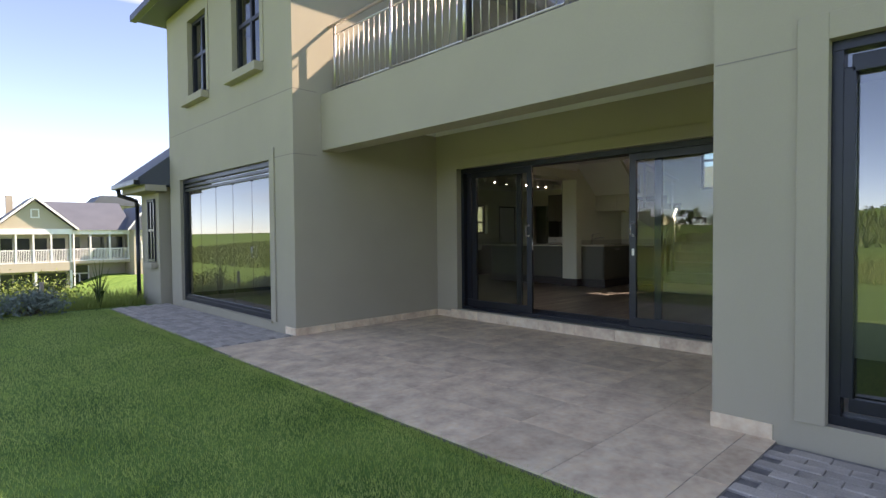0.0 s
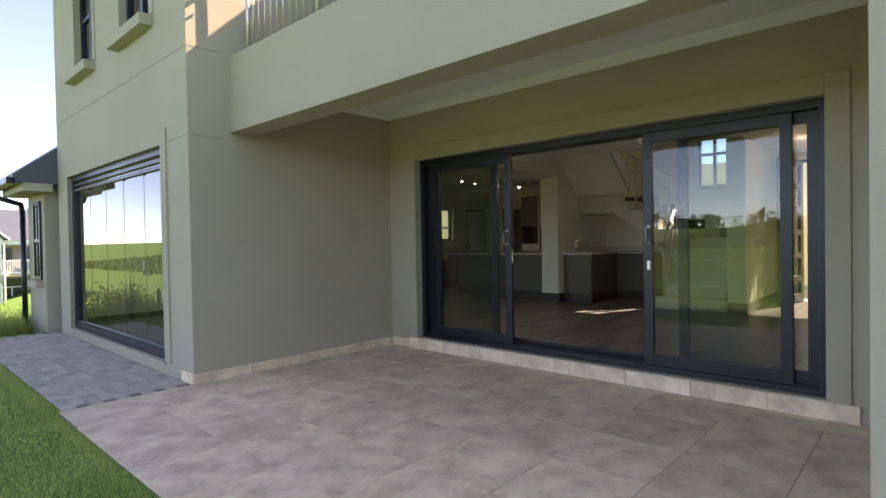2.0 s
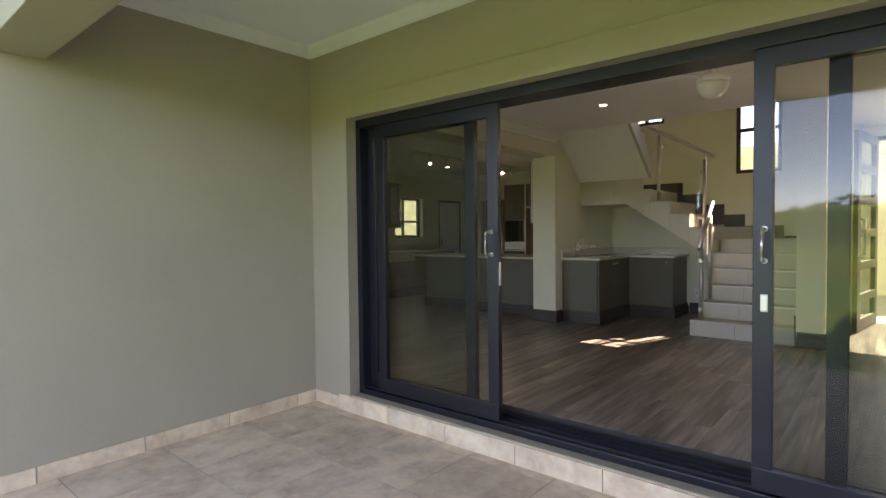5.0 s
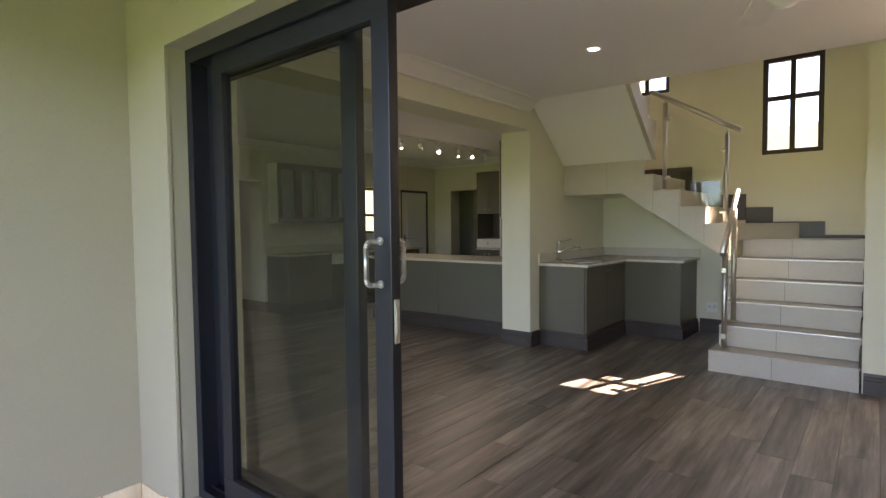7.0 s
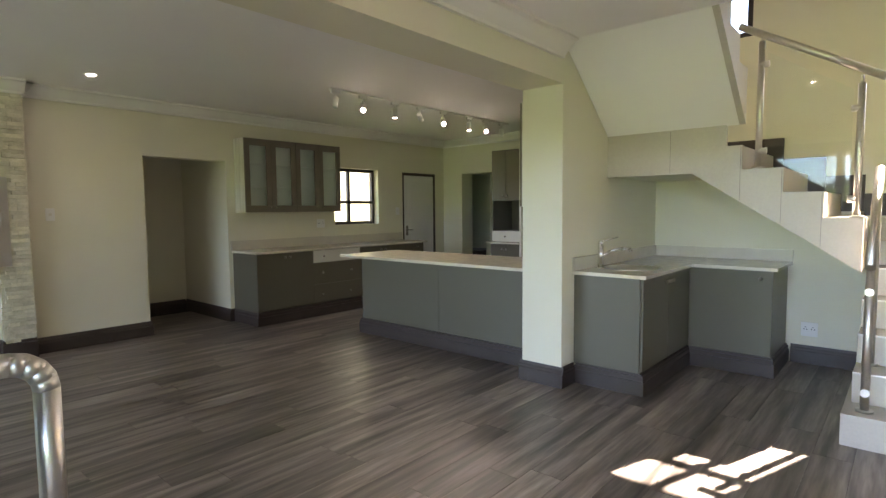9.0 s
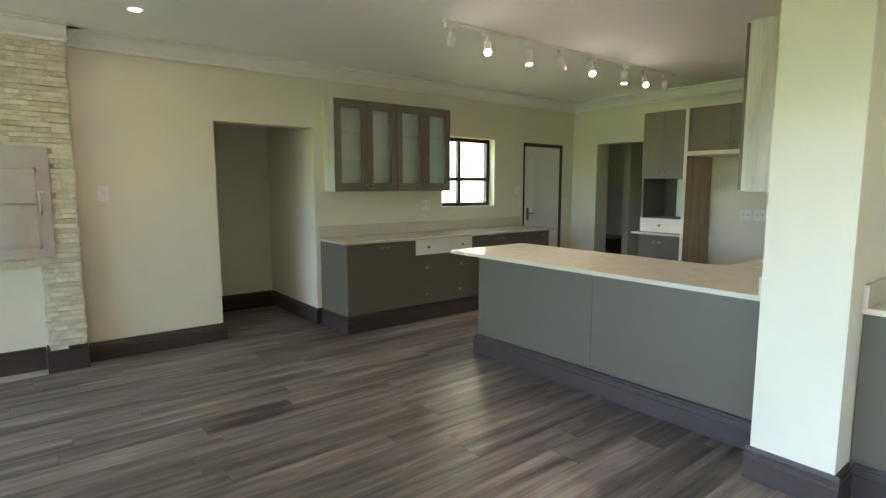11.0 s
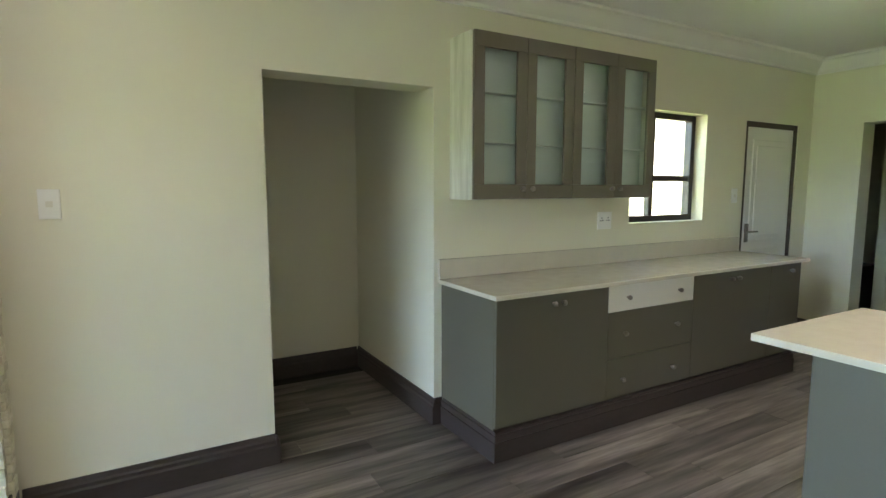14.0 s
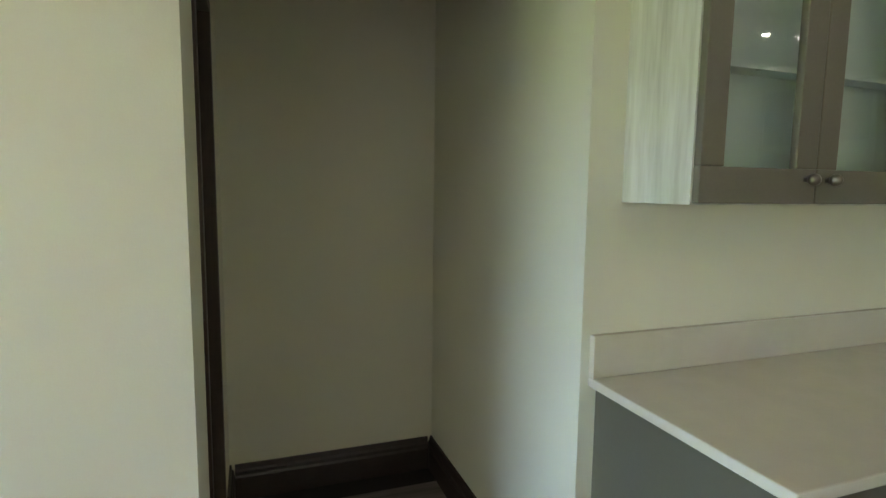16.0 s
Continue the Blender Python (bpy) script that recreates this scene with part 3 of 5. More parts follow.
# ---- windows and doors ----
def pane_grid(name, axis, at, u0, u1, z0, z1, cols, rows, mat, glass, label, group, bar=0.05, deep=0.06, base=None):
    """A framed window with bars; cols, rows: the inner divisions as shares of its size."""
    t = thing(name, (at, (u0 + u1) / 2, z0) if axis == "x" else ((u0 + u1) / 2, at, z0), label, "window", group)
    put = (lambda s, a0, b0, a1, b1, d=deep: s.box(at - d / 2, a0, b0, at + d / 2, a1, b1, 0.003)) if axis == "x" else (lambda s, a0, b0, a1, b1, d=deep: s.box(a0, at - d / 2, b0, a1, at + d / 2, b1, 0.003))
    s = Shape()
    put(s, u0, z0, u1, z0 + bar)
    put(s, u0, z1 - bar, u1, z1)
    put(s, u0, z0 + bar, u0 + bar, z1 - bar)
    put(s, u1 - bar, z0 + bar, u1, z1 - bar)
    s.done("frame", mat, t)
    for c in cols:
        u = u0 + (u1 - u0) * c
        s = Shape()
        put(s, u - bar / 2, z0 + bar, u + bar / 2, z1 - bar, deep * 0.8)
        s.done("glazing_bar", mat, t)
    for r in rows:
        z = z0 + (z1 - z0) * r
        s = Shape()
        put(s, u0 + bar, z - bar / 2, u1 - bar, z + bar / 2, deep * 0.7)
        s.done("glazing_bar", mat, t)
    s = Shape().sheet(axis, at, u0 + bar * 0.6, u1 - bar * 0.6, z0 + bar * 0.6, z1 - bar * 0.6)
    g = s.done("pane", glass, t)
    g.visible_shadow = False
    return t


# the big front window: a dark frame with three top rails and one sheet of glass
big = pane_grid("window", "x", 3.93, BW[0], BW[1], BW[2], BW[3], [], [], ALU, TINTED, "large dark framed window with one reflecting pane", "", 0.07, 0.09)
for k in range(2):
    Shape().box(3.90, BW[0] + 0.07, 2.19 + 0.075 * k, 3.95, BW[1] - 0.07, 2.235 + 0.075 * k, 0.004).done("top_rail", ALU, big)
for k in range(1, 5):
    y = BW[0] + 0.07 + (BW[1] - BW[0] - 0.14) * k / 5
    Shape().box(3.927, y - 0.0015, 0.25, 3.934, y + 0.0015, 2.19).done("pane_joint", NICKEL, big)
    Shape().box(3.915, y - 0.03, 2.172, 3.945, y + 0.03, 2.19, 0.003).done("pane_clamp", ALU, big)
Shape().box(3.90, BW[0] + 0.07, 0.20, 3.95, BW[1] - 0.07, 0.25, 0.004).done("bottom_rail", ALU, big)
Shape().tube([(3.925, 8.52, 1.02), (3.89, 8.52, 1.02), (3.89, 8.52, 1.17), (3.925, 8.52, 1.17)], 0.008).done("handle", STEEL, big)
Shape().box(3.825, BW[0] + 0.0, 0.10, 3.99, BW[1], 0.128, 0.004).done("sill", RENDER_OUT, big)
# the window beside the right pier: deep dark frames
right = pane_grid("window", "x", 4.33, BR[0], BR[1], BR[2], BR[3], [0.5], [], ALU, TINTED, "tall dark framed patio window beside the pier", "", 0.06, 0.12)
Shape().box(4.26, BR[0] + 0.1, 0.26, 4.31, BR[1] - 0.1, 0.34, 0.004).box(4.26, BR[1] - 0.12, 0.34, 4.31, BR[1] - 0.06, 2.3, 0.004).box(4.26, BR[0] + 0.1, 2.27, 4.31, BR[1] - 0.1, 2.37, 0.004).done("sash", ALU, right)
for u0, u1, z0, z1 in UPPER:
    w = pane_grid("window", "x", 3.97, u0, u1, z0, z1, [0.5], [0.55], ALU, TINTED, "narrow dark framed upstairs window with a plaster sill", "upstairs windows", 0.06, 0.07)
    Shape().box(3.72, u0 - 0.06, z0 - 0.13, 3.86, u1 + 0.06, z0 - 0.005, 0.012).done("sill", RENDER_OUT, w)
pane_grid("window", "y", 11.18, 11.34, 12.18, 1.36, 2.18, [0.42], [0.40], BROWN_ALU, GLASS, "dark framed kitchen window over the counter", "", 0.045, 0.06)
for u0, u1, z0, z1 in STAIRWIN:
    pane_grid("window", "x", 12.06, u0, u1, z0, z1, [0.5], [0.58], BROWN_ALU, GLASS, "dark framed stair window with four panes", "stair windows", 0.05, 0.06)
pane_grid("window", "x", 6.66, 2.6, 6.6, 3.35, 5.4, [0.25, 0.5, 0.75], [], BROWN_ALU, TINTED, "dark framed balcony doors", "", 0.08, 0.08)

# sliding doors: outer frame with tracks, two fixed leaves behind, two sliding leaves in front
doors = thing("sliding_door", (6.58, 4.5, 0.15), "dark aluminium sliding doors standing half open", "sliding door")
s = Shape()
s.box(6.53, 2.40, 0.136, 6.74, 6.64, 0.185, 0.004)
s.box(6.53, 2.40, 2.305, 6.74, 6.64, 2.375, 0.004)
s.box(6.53, 2.40, 0.185, 6.74, 2.45, 2.305, 0.004)
s.box(6.53, 6.585, 0.185, 6.74, 6.64, 2.305, 0.004)
for x in (6.57, 6.633, 6.70):
    s.box(x, 2.45, 0.185, x + 0.005, 6.59, 0.20)
s.done("frame", ALU, doors)


def leaf(name, x, y0, y1, left, lock):
    st = 0.085
    s = Shape()
    s.box(x - 0.022, y0, 0.19, x + 0.022, y1, 0.30, 0.004)
    s.box(x - 0.022, y0, 2.215, x + 0.022, y1, 2.305, 0.004)
    s.box(x - 0.022, y0, 0.30, x + 0.022, y0 + st, 2.225, 0.004)
    s.box(x - 0.022, y1 - st, 0.30, x + 0.022, y1, 2.225, 0.004)
    ob = s.done(name, ALU, doors)
    g = Shape().sheet("x", x, y0 + st * 0.7, y1 - st * 0.7, 0.28, 2.225).done("pane", GLASS, ob)
    g.parent, g.matrix_parent_inverse = ob, Matrix.Translation(-doors.location)
    g.matrix_parent_inverse = Matrix.Identity(4)
    g.visible_shadow = False
    if lock:
        y = y0 + 0.05 if left else y1 - 0.05
        bend = 0.07
        for sx in (-1, 1):
            h = Shape()
            x1 = x + sx * 0.022
            lo, hi, c = 1.305, 1.455, 0.022
            pts = [(x1, y, lo), (x1 + sx * (bend - c), y, lo)]
            pts += [(x1 + sx * (bend - c + c * math.sin(a)), y, lo + c - c * math.cos(a)) for a in (0.4, 0.8, 1.2, 1.57)]
            pts += [(p, q, lo + hi - r) for p, q, r in reversed(pts)]
            h.tube(pts, 0.0088)
            h.bar((x1, y, lo), (x1 + sx * 0.006, y, lo), 0.014).bar((x1, y, hi), (x1 + sx * 0.006, y, hi), 0.014)
            q = h.done("handle", STEEL, ob)
            q.matrix_parent_inverse = Matrix.Identity(4)
        k = Shape()
        if left:
            k.box(x - 0.012, y0 - 0.004, 1.10, x + 0.012, y0 + 0.002, 1.255, 0.003)
            k.box(x - 0.006, y0 - 0.007, 1.13, x + 0.006, y0 - 0.003, 1.225, 0.001)
        else:
            k.box(x - 0.030, y - 0.016, 1.06, x - 0.021, y + 0.016, 1.145, 0.006)
            k.bar((x - 0.034, y, 1.105), (x - 0.029, y, 1.105), 0.009)
        q = k.done("lock_plate", STEEL, ob)
        q.matrix_parent_inverse = Matrix.Identity(4)
    return ob


leaf("fixed_leaf", 6.635, 5.50, 6.59, True, False)
leaf("fixed_leaf", 6.635, 2.45, 3.50, False, False)
leaf("sliding_leaf", 6.572, 5.262, 6.42, True, True)
leaf("sliding_leaf", 6.572, 2.62, 3.787, False, True)

# white panelled kitchen door in its dark frame
kd = thing("door", (13.1, 11.12, F), "closed white panelled kitchen door", "door")
s = Shape()
s.box(12.745, 11.10, F, 13.455, 11.14, 2.125, 0.002)
s.done("door_leaf", DOORWHITE, kd)
for x0, x1, z0, z1 in ((12.84, 13.36, 1.16, 2.02), (12.84, 13.36, 0.92, 1.08), (12.84, 13.36, 0.34, 0.84)):
    s = Shape()
    s.box(x0, 11.090, z0, x1, 11.101, z1, 0.005)
    s.box(x0 + 0.05, 11.084, z0 + 0.05, x1 - 0.05, 11.095, z1 - 0.05, 0.005)
    s.done("panel", DOORWHITE, kd)
Shape().box(12.70, 11.09, F, 12.745, 11.2, 2.17).box(13.455, 11.09, F, 13.50, 11.2, 2.17).box(12.745, 11.09, 2.125, 13.455, 11.2, 2.17).done("frame", DARKWOOD, kd)
Shape().bar((12.81, 11.10, 1.24), (12.81, 11.05, 1.24), 0.009).bar((12.81, 11.055, 1.24), (12.91, 11.055, 1.24), 0.008).box(12.79, 11.085, 1.15, 12.83, 11.10, 1.31, 0.003).done("handle", NICKEL, kd)

kd.location.y -= 0.03

# dark timber doorway in the alcove
ad = thing("door", (8.72, 11.7, F), "dark timber door frame with a closed door in the alcove", "door")
Shape().box(8.66, 11.30, F, 8.828, 11.34, 2.17, 0.004).box(8.66, 11.82, F, 8.828, 11.86, 2.17, 0.004).box(8.66, 11.34, 2.13, 8.828, 11.82, 2.17, 0.004).done("frame", DARKWOOD, ad)
Shape().box(8.67, 11.343, F + 0.005, 8.71, 11.817, 2.127, 0.002).done("door_leaf", DOORWHITE, ad)

# dark steps off the passage and a dark door post at its end
back_steps = thing("steps", (14.75, 11.6, F), "dark stained timber steps in the dim space off the passage", "steps")
for k in range(3):
    Shape().box(14.35 + 0.25 * k, 11.1, F, 14.60 + 0.25 * k if k < 2 else 15.49, 12.09, F + 0.18 * (k + 1), 0.006).done("tread", SKIRT, back_steps)
slab("trim_passage_door", (15.50, 10.70, F, 15.56, 10.749, 2.17), DARKWOOD, "dark timber door post in the passage", "door frame", 0.003)

# front door, open against the side wall, with six glazed lights
# a dark glazed leaf with seven rails
fd = thing("door", (12.46, 3.50, F), "dark timber front door with six panes standing open", "door")
s = Shape()
s.box(11.42, 3.44, F + 0.01, 11.56, 3.49, 2.58, 0.003).box(12.34, 3.44, F + 0.01, 12.46, 3.49, 2.58, 0.003)
for k in range(7):
    z = F + 0.01 + k * 0.385
    s.box(11.56, 3.44, z - (0.0 if k == 0 else 0.045), 12.34, 3.49, z + (0.14 if k == 0 else 0.05), 0.003)
s.done("door_leaf", DARKWOOD, fd)
g = Shape().sheet("y", 3.465, 11.56, 12.34, F + 0.1, 2.5).done("pane", GLASS, fd)
g.visible_shadow = False
Shape().tube([(11.49, 3.44, 1.12), (11.49, 3.385, 1.13), (11.49, 3.385, 1.55), (11.49, 3.44, 1.56)], 0.013).done("handle", STEEL, fd)
fd.rotation_euler = (0, 0, -0.15)
fdf = Shape().box(12.48, 2.30, F, 12.56, 2.35, 2.62, 0.003).box(12.48, 3.47, F, 12.56, 3.52, 2.62, 0.003).box(12.48, 2.35, 2.57, 12.56, 3.47, 2.62, 0.003).done("trim_front_door", DARKWOOD)
tagged(fdf, "dark timber frame of the front doorway", "door frame", kind="structure")

# ---- stairs ----
RISE = 0.1843
stairs = thing("staircase", (10.23, 4.55, F), "pale tiled staircase with steel nosings turning twice", "staircase")
TREADS = [10.23, 10.47, 10.71, 10.95, 11.19, 11.43]
for n, x in enumerate(TREADS):
    z = F + RISE * (n + 1)
    y1 = 5.06 if n else 5.09
    end = 12.0
    s = Shape()
    s.box(x, 4.05, z - RISE + (0.0 if n == 0 else 0.0), end, y1 - 0.002 * n, z - 0.004, 0.003)
    st = s.done("step", STEPTILE, stairs)
    nose = Shape().box(x - 0.012, 4.055, z - 0.012, x + 0.02, y1 - 0.002 * n, z, 0.003).done("nosing", STEEL if 0 < n < 5 else STEPTILE, st)
    nose.matrix_parent_inverse = Matrix.Identity(4)
    joint = Shape().box(x - 0.0015, 4.62, z - RISE + 0.01, x + 0.001, 4.624, z - 0.014).done("tile_joint", GROUT, st)
    joint.matrix_parent_inverse = Matrix.Identity(4)
# turning treads and second flight, rising along the back wall
XS = 10.85
FLIGHT = [(5.06, 1.49), (5.27, 1.66), (5.50, 1.83), (5.755, 2.0)]
s = Shape().prism([(11.2, 5.06), (11.978, 4.62), (11.978, 5.06)], "z", F + RISE * 6 - 0.01, 1.488)
s.done("step", STEPTILE, stairs)
side = [(5.06, 1.14), (6.09, 1.815), (6.755, 1.815), (6.755, 2.15), (5.86, 2.15), (5.86, 2.0), (5.755, 2.0), (5.755, 1.83), (5.50, 1.83), (5.50, 1.66), (5.27, 1.66), (5.27, 1.49), (5.06, 1.49)]
Shape().prism(side, "x", XS, XS + 0.035).done("stringer", STEPTILE, stairs)
for y in (5.28, 5.51, 5.765, 6.25):
    zt = next(z for yy, z in reversed(FLIGHT + [(6.1, 2.15)]) if y > yy)
    zb = min(1.815, 1.14 + (y - 5.06) * 0.655)
    Shape().box(XS - 0.0015, y - 0.0015, zb + 0.01, XS + 0.002, y + 0.0015, zt - 0.01).done("tile_joint", GROUT, stairs)
for k, (y, z) in enumerate(FLIGHT):
    y1 = FLIGHT[k + 1][0] + 0.02 if k < 3 else 6.755
    Shape().box(XS + 0.035, y, z - 0.17, 12.0, y1, z - 0.003, 0.003).done("step", STEPTILE, stairs)
Shape().prism([(5.06, 1.15), (6.09, 1.82), (6.755, 1.82), (6.755, 1.86), (6.09, 1.86), (5.06, 1.33)], "x", XS + 0.035, 12.0).done("soffit", CREAM, stairs)
# third flight, rising back over the room, with a smooth white underside
Shape().prism([(10.86, 2.145), (10.05, 2.80), (10.05, 2.9), (10.30, 2.95), (10.86, 2.5)], "y", 5.78, 6.755).done("upper_soffit", WHITE, stairs)
prof = [(10.86, 2.145), (10.86, 2.53), (10.62, 2.53), (10.62, 2.71), (10.38, 2.71), (10.38, 2.89), (10.05, 2.89), (10.05, 2.80)]
Shape().prism(prof, "y", 5.74, 5.782).done("stringer", STEPTILE, stairs)
for k in range(3):
    x = 10.858 - 0.24 * k
    Shape().box(x - 0.24, 5.782, 2.43 + 0.18 * k, x, 6.755, 2.53 + 0.18 * k, 0.003).done("step", STEPTILE, stairs)
# dark stepped skirting on the back and side walls
sk2 = Shape()
for k, (x, y0, y1, z) in enumerate(((12.0, 4.05, 4.40, 1.36), (12.0, 4.40, 4.86, 1.50), (12.0, 4.86, 5.12, 1.66), (12.0, 5.12, 5.38, 1.81), (12.0, 5.38, 5.68, 1.97), (12.0, 5.68, 6.755, 2.15))):
    sk2.box(11.978, y0, z - 0.29, 12.0, y1, z, 0.003)
for k, x in enumerate(TREADS):
    sk2.box(x, 4.05, F + RISE * k + 0.0, x + 0.26, 4.066, F + RISE * (k + 1) + 0.13, 0.003)
tagged(sk2.done("baseboard_stairs", SKIRT), "dark stepped skirting along the stairs", "skirting", kind="structure")

# balustrades: round posts, glass held by clips, slanting rail
def balustrade(posts, rail, glass_quad, axis, at, label):
    t = thing("balustrade", posts[0][0], label, "balustrade", "stair balustrades")
    for a, b in posts:
        p = Shape()
        p.bar(a, b, 0.021, seg=18)
        p.bar(a, (a[0], a[1], a[2] + 0.012), 0.042, seg=18)
        p.bar(b, (b[0], b[1], b[2] + 0.05), 0.009)
        p.done("post", STEEL, t)
        for h in (0.14, 0.82):
            z = a[2] + (b[2] - a[2]) * h
            dx, dy = (0.0, 0.05 * (1 if a is not posts[0][0] else -1)) if axis == "x" else (0.05 * (1 if a is posts[0][0] else -1), 0.0)
            Shape().bar((a[0], a[1], z), (a[0] - dx, a[1] - dy, z), 0.022).done("glass_clip", STEEL, t)
    Shape().bar(rail[0], rail[1], 0.024, seg=18).done("handrail", STEEL, t)
    g = Shape()
    g.bm.faces.new([g.bm.verts.new((at, u, z) if axis == "x" else (u, at, z)) for u, z in glass_quad])
    g = g.done("pane", BALGLASS, t)
    g.visible_shadow = False
    return t


balustrade([((XS + 0.03, 5.10, 1.49), (XS + 0.03, 5.10, 2.33)), ((XS + 0.03, 5.66, 1.83), (XS + 0.03, 5.66, 2.70))], ((XS + 0.03, 4.98, 2.35), (XS + 0.03, 5.80, 2.83)), [(5.14, 1.58), (5.62, 1.93), (5.62, 2.62), (5.14, 2.30)], "x", XS + 0.03, "steel and glass stair balustrade with round posts on the stringer")
balustrade([((10.33, 4.99, F + RISE), (10.33, 4.99, 1.24)), ((10.70, 4.99, F + RISE * 2), (10.70, 4.99, 1.62))], ((10.22, 4.99, 1.23), (10.82, 4.99, 1.79)), [(10.37, 0.50), (10.66, 0.75), (10.66, 1.5), (10.37, 1.2)], "y", 4.99, "steel and glass balustrade at the foot of the stairs")

# balcony railing of slim steel bars
rail = thing("balcony_railing", (4.42, 4.5, 3.27), "brushed steel balcony railing with slim upright bars", "railing")
POSTS = [6.98, 5.75, 4.52, 3.28, 2.05]
for y in POSTS:
    Shape().bar((4.42, y, 3.27), (4.42, y, 4.22), 0.02).done("post", STEEL, rail)
Shape().bar((4.42, 1.98, 4.22), (4.42, 7.13, 4.22), 0.022).done("handrail", STEEL, rail)
for y1, y0 in zip(POSTS, POSTS[1:]):
    for z in (3.36, 4.08):
        Shape().bar((4.42, y0 + 0.03, z), (4.42, y1 - 0.03, z), 0.012).done("rail", STEEL, rail)
    s = Shape()
    for k in range(1, 11):
        y = y0 + (y1 - y0) * k / 11
        s.bar((4.42, y, 3.36), (4.42, y, 4.08), 0.0065, seg=8)
    tagged(s.done("bars", STEEL, rail), kind="stuff")

# ---- kitchen ----
TOP = 1.09


def knob(s, p, way):
    w = Vector(way)
    p = Vector(p)
    s.bar(p, p + w * 0.016, 0.006, seg=10).ball(p + w * 0.022, 0.0145, seg=10)


def fronts(t, axis, at, s, items, mat):
    """Doors or drawers on a cabinet's face: (u0, u1, z0, z1, knobs, material); s: the way the face looks."""
    for u0, u1, z0, z1, knobs, m in items:
        d = Shape()
        if axis == "y":
            d.box(u0 + 0.0015, at, z0 + 0.0015, u1 - 0.0015, at + s * 0.019, z1 - 0.0015, 0.002)
        else:
            d.box(at, u0 + 0.0015, z0 + 0.0015, at + s * 0.019, u1 - 0.0015, z1 - 0.0015, 0.002)
        ob = d.done("door" if z1 - z0 > 0.3 else "drawer", m or mat, t)
        for u, z in knobs:
            k = Shape()
            knob(k, (u, at + s * 0.019, z) if axis == "y" else (at + s * 0.019, u, z), (0, s, 0) if axis == "y" else (s, 0, 0))
            q = k.done("knob", NICKEL, ob)
            q.matrix_parent_inverse = Matrix.Identity(4)


def plinth(t, boxes):
    s = Shape()
    for x0, y0, x1, y1 in boxes:
        s.box(x0, y0, F, x1, y1, F + 0.105, 0.003)
        s.box(x0 + 0.006, y0 + 0.006, F + 0.105, x1 - 0.006, y1 - 0.006, F + 0.14, 0.003)
        s.box(x0 + 0.014, y0 + 0.014, F + 0.14, x1 - 0.014, y1 - 0.014, F + 0.155, 0.002)
    s.done("plinth", SKIRT, t)


# long unit along the back wall
unit = thing("kitchen_cabinet", (11.2, 10.78, F), "grey brown base cabinets with a white drawer and stone top", "cabinet")
Shape().box(9.79, 10.52, F + 0.145, 12.60, 11.05, TOP - 0.025, 0.002).done("body", CAB, unit)
plinth(unit, [(9.772, 10.478, 12.55, 11.045)])
Z0, Z1 = F + 0.17, TOP - 0.03
fronts(unit, "y", 10.52, -1, [
    (9.79, 10.57, Z0, Z1, [(10.155, 1.01), (10.22, 1.01)], None),
    (10.57, 11.33, 0.905, Z1, [(10.72, 0.985), (11.18, 0.985)], CABW),
    (10.57, 11.33, 0.63, 0.905, [(10.70, 0.775), (11.16, 0.775)], None),
    (10.57, 11.33, Z0, 0.63, [(10.69, 0.50), (11.14, 0.50)], None),
    (11.33, 12.20, Z0, Z1, [(11.71, 1.01), (11.79, 1.01)], None),
    (12.20, 12.60, Z0, Z1, [(12.45, 1.01)], None)], CAB)
Shape().box(9.765, 10.47, TOP - 0.025, 12.66, 11.05, TOP, 0.004).done("worktop", COUNTER, unit)
Shape().box(9.765, 11.028, TOP + 0.001, 12.66, 11.05, TOP + 0.115, 0.003).done("splashback", COUNTER, unit)

# wall unit with four glazed doors
wc = thing("wall_cabinet", (10.55, 11.0, 1.55), "taupe wall cabinet with four glazed doors and pale sides", "cabinet")
s = Shape()
X0, X1, W0, W1, YF = 9.845, 11.265, 1.55, 2.44, 10.80
s.box(X0, YF + 0.02, W0, X0 + 0.018, 11.05, W1).box(X1 - 0.018, YF + 0.02, W0, X1, 11.05, W1).box(X0 + 0.018, YF + 0.02, W0, X1 - 0.018, 11.05, W0 + 0.018).box(X0 + 0.018, YF + 0.02, W1 - 0.018, X1 - 0.018, 11.05, W1)
s.done("body", PALEWOOD, wc)
Shape().box(X0 + 0.018, 10.90, W0 + 0.018, X1 - 0.018, 10.912, W1 - 0.018).done("back_panel", FROST, wc)
for z in (1.86, 2.13):
    Shape().box(X0 + 0.018, YF + 0.04, z, X1 - 0.018, 10.90, z + 0.008).done("shelf", FROST, wc)
mid = (X0 + X1) / 2
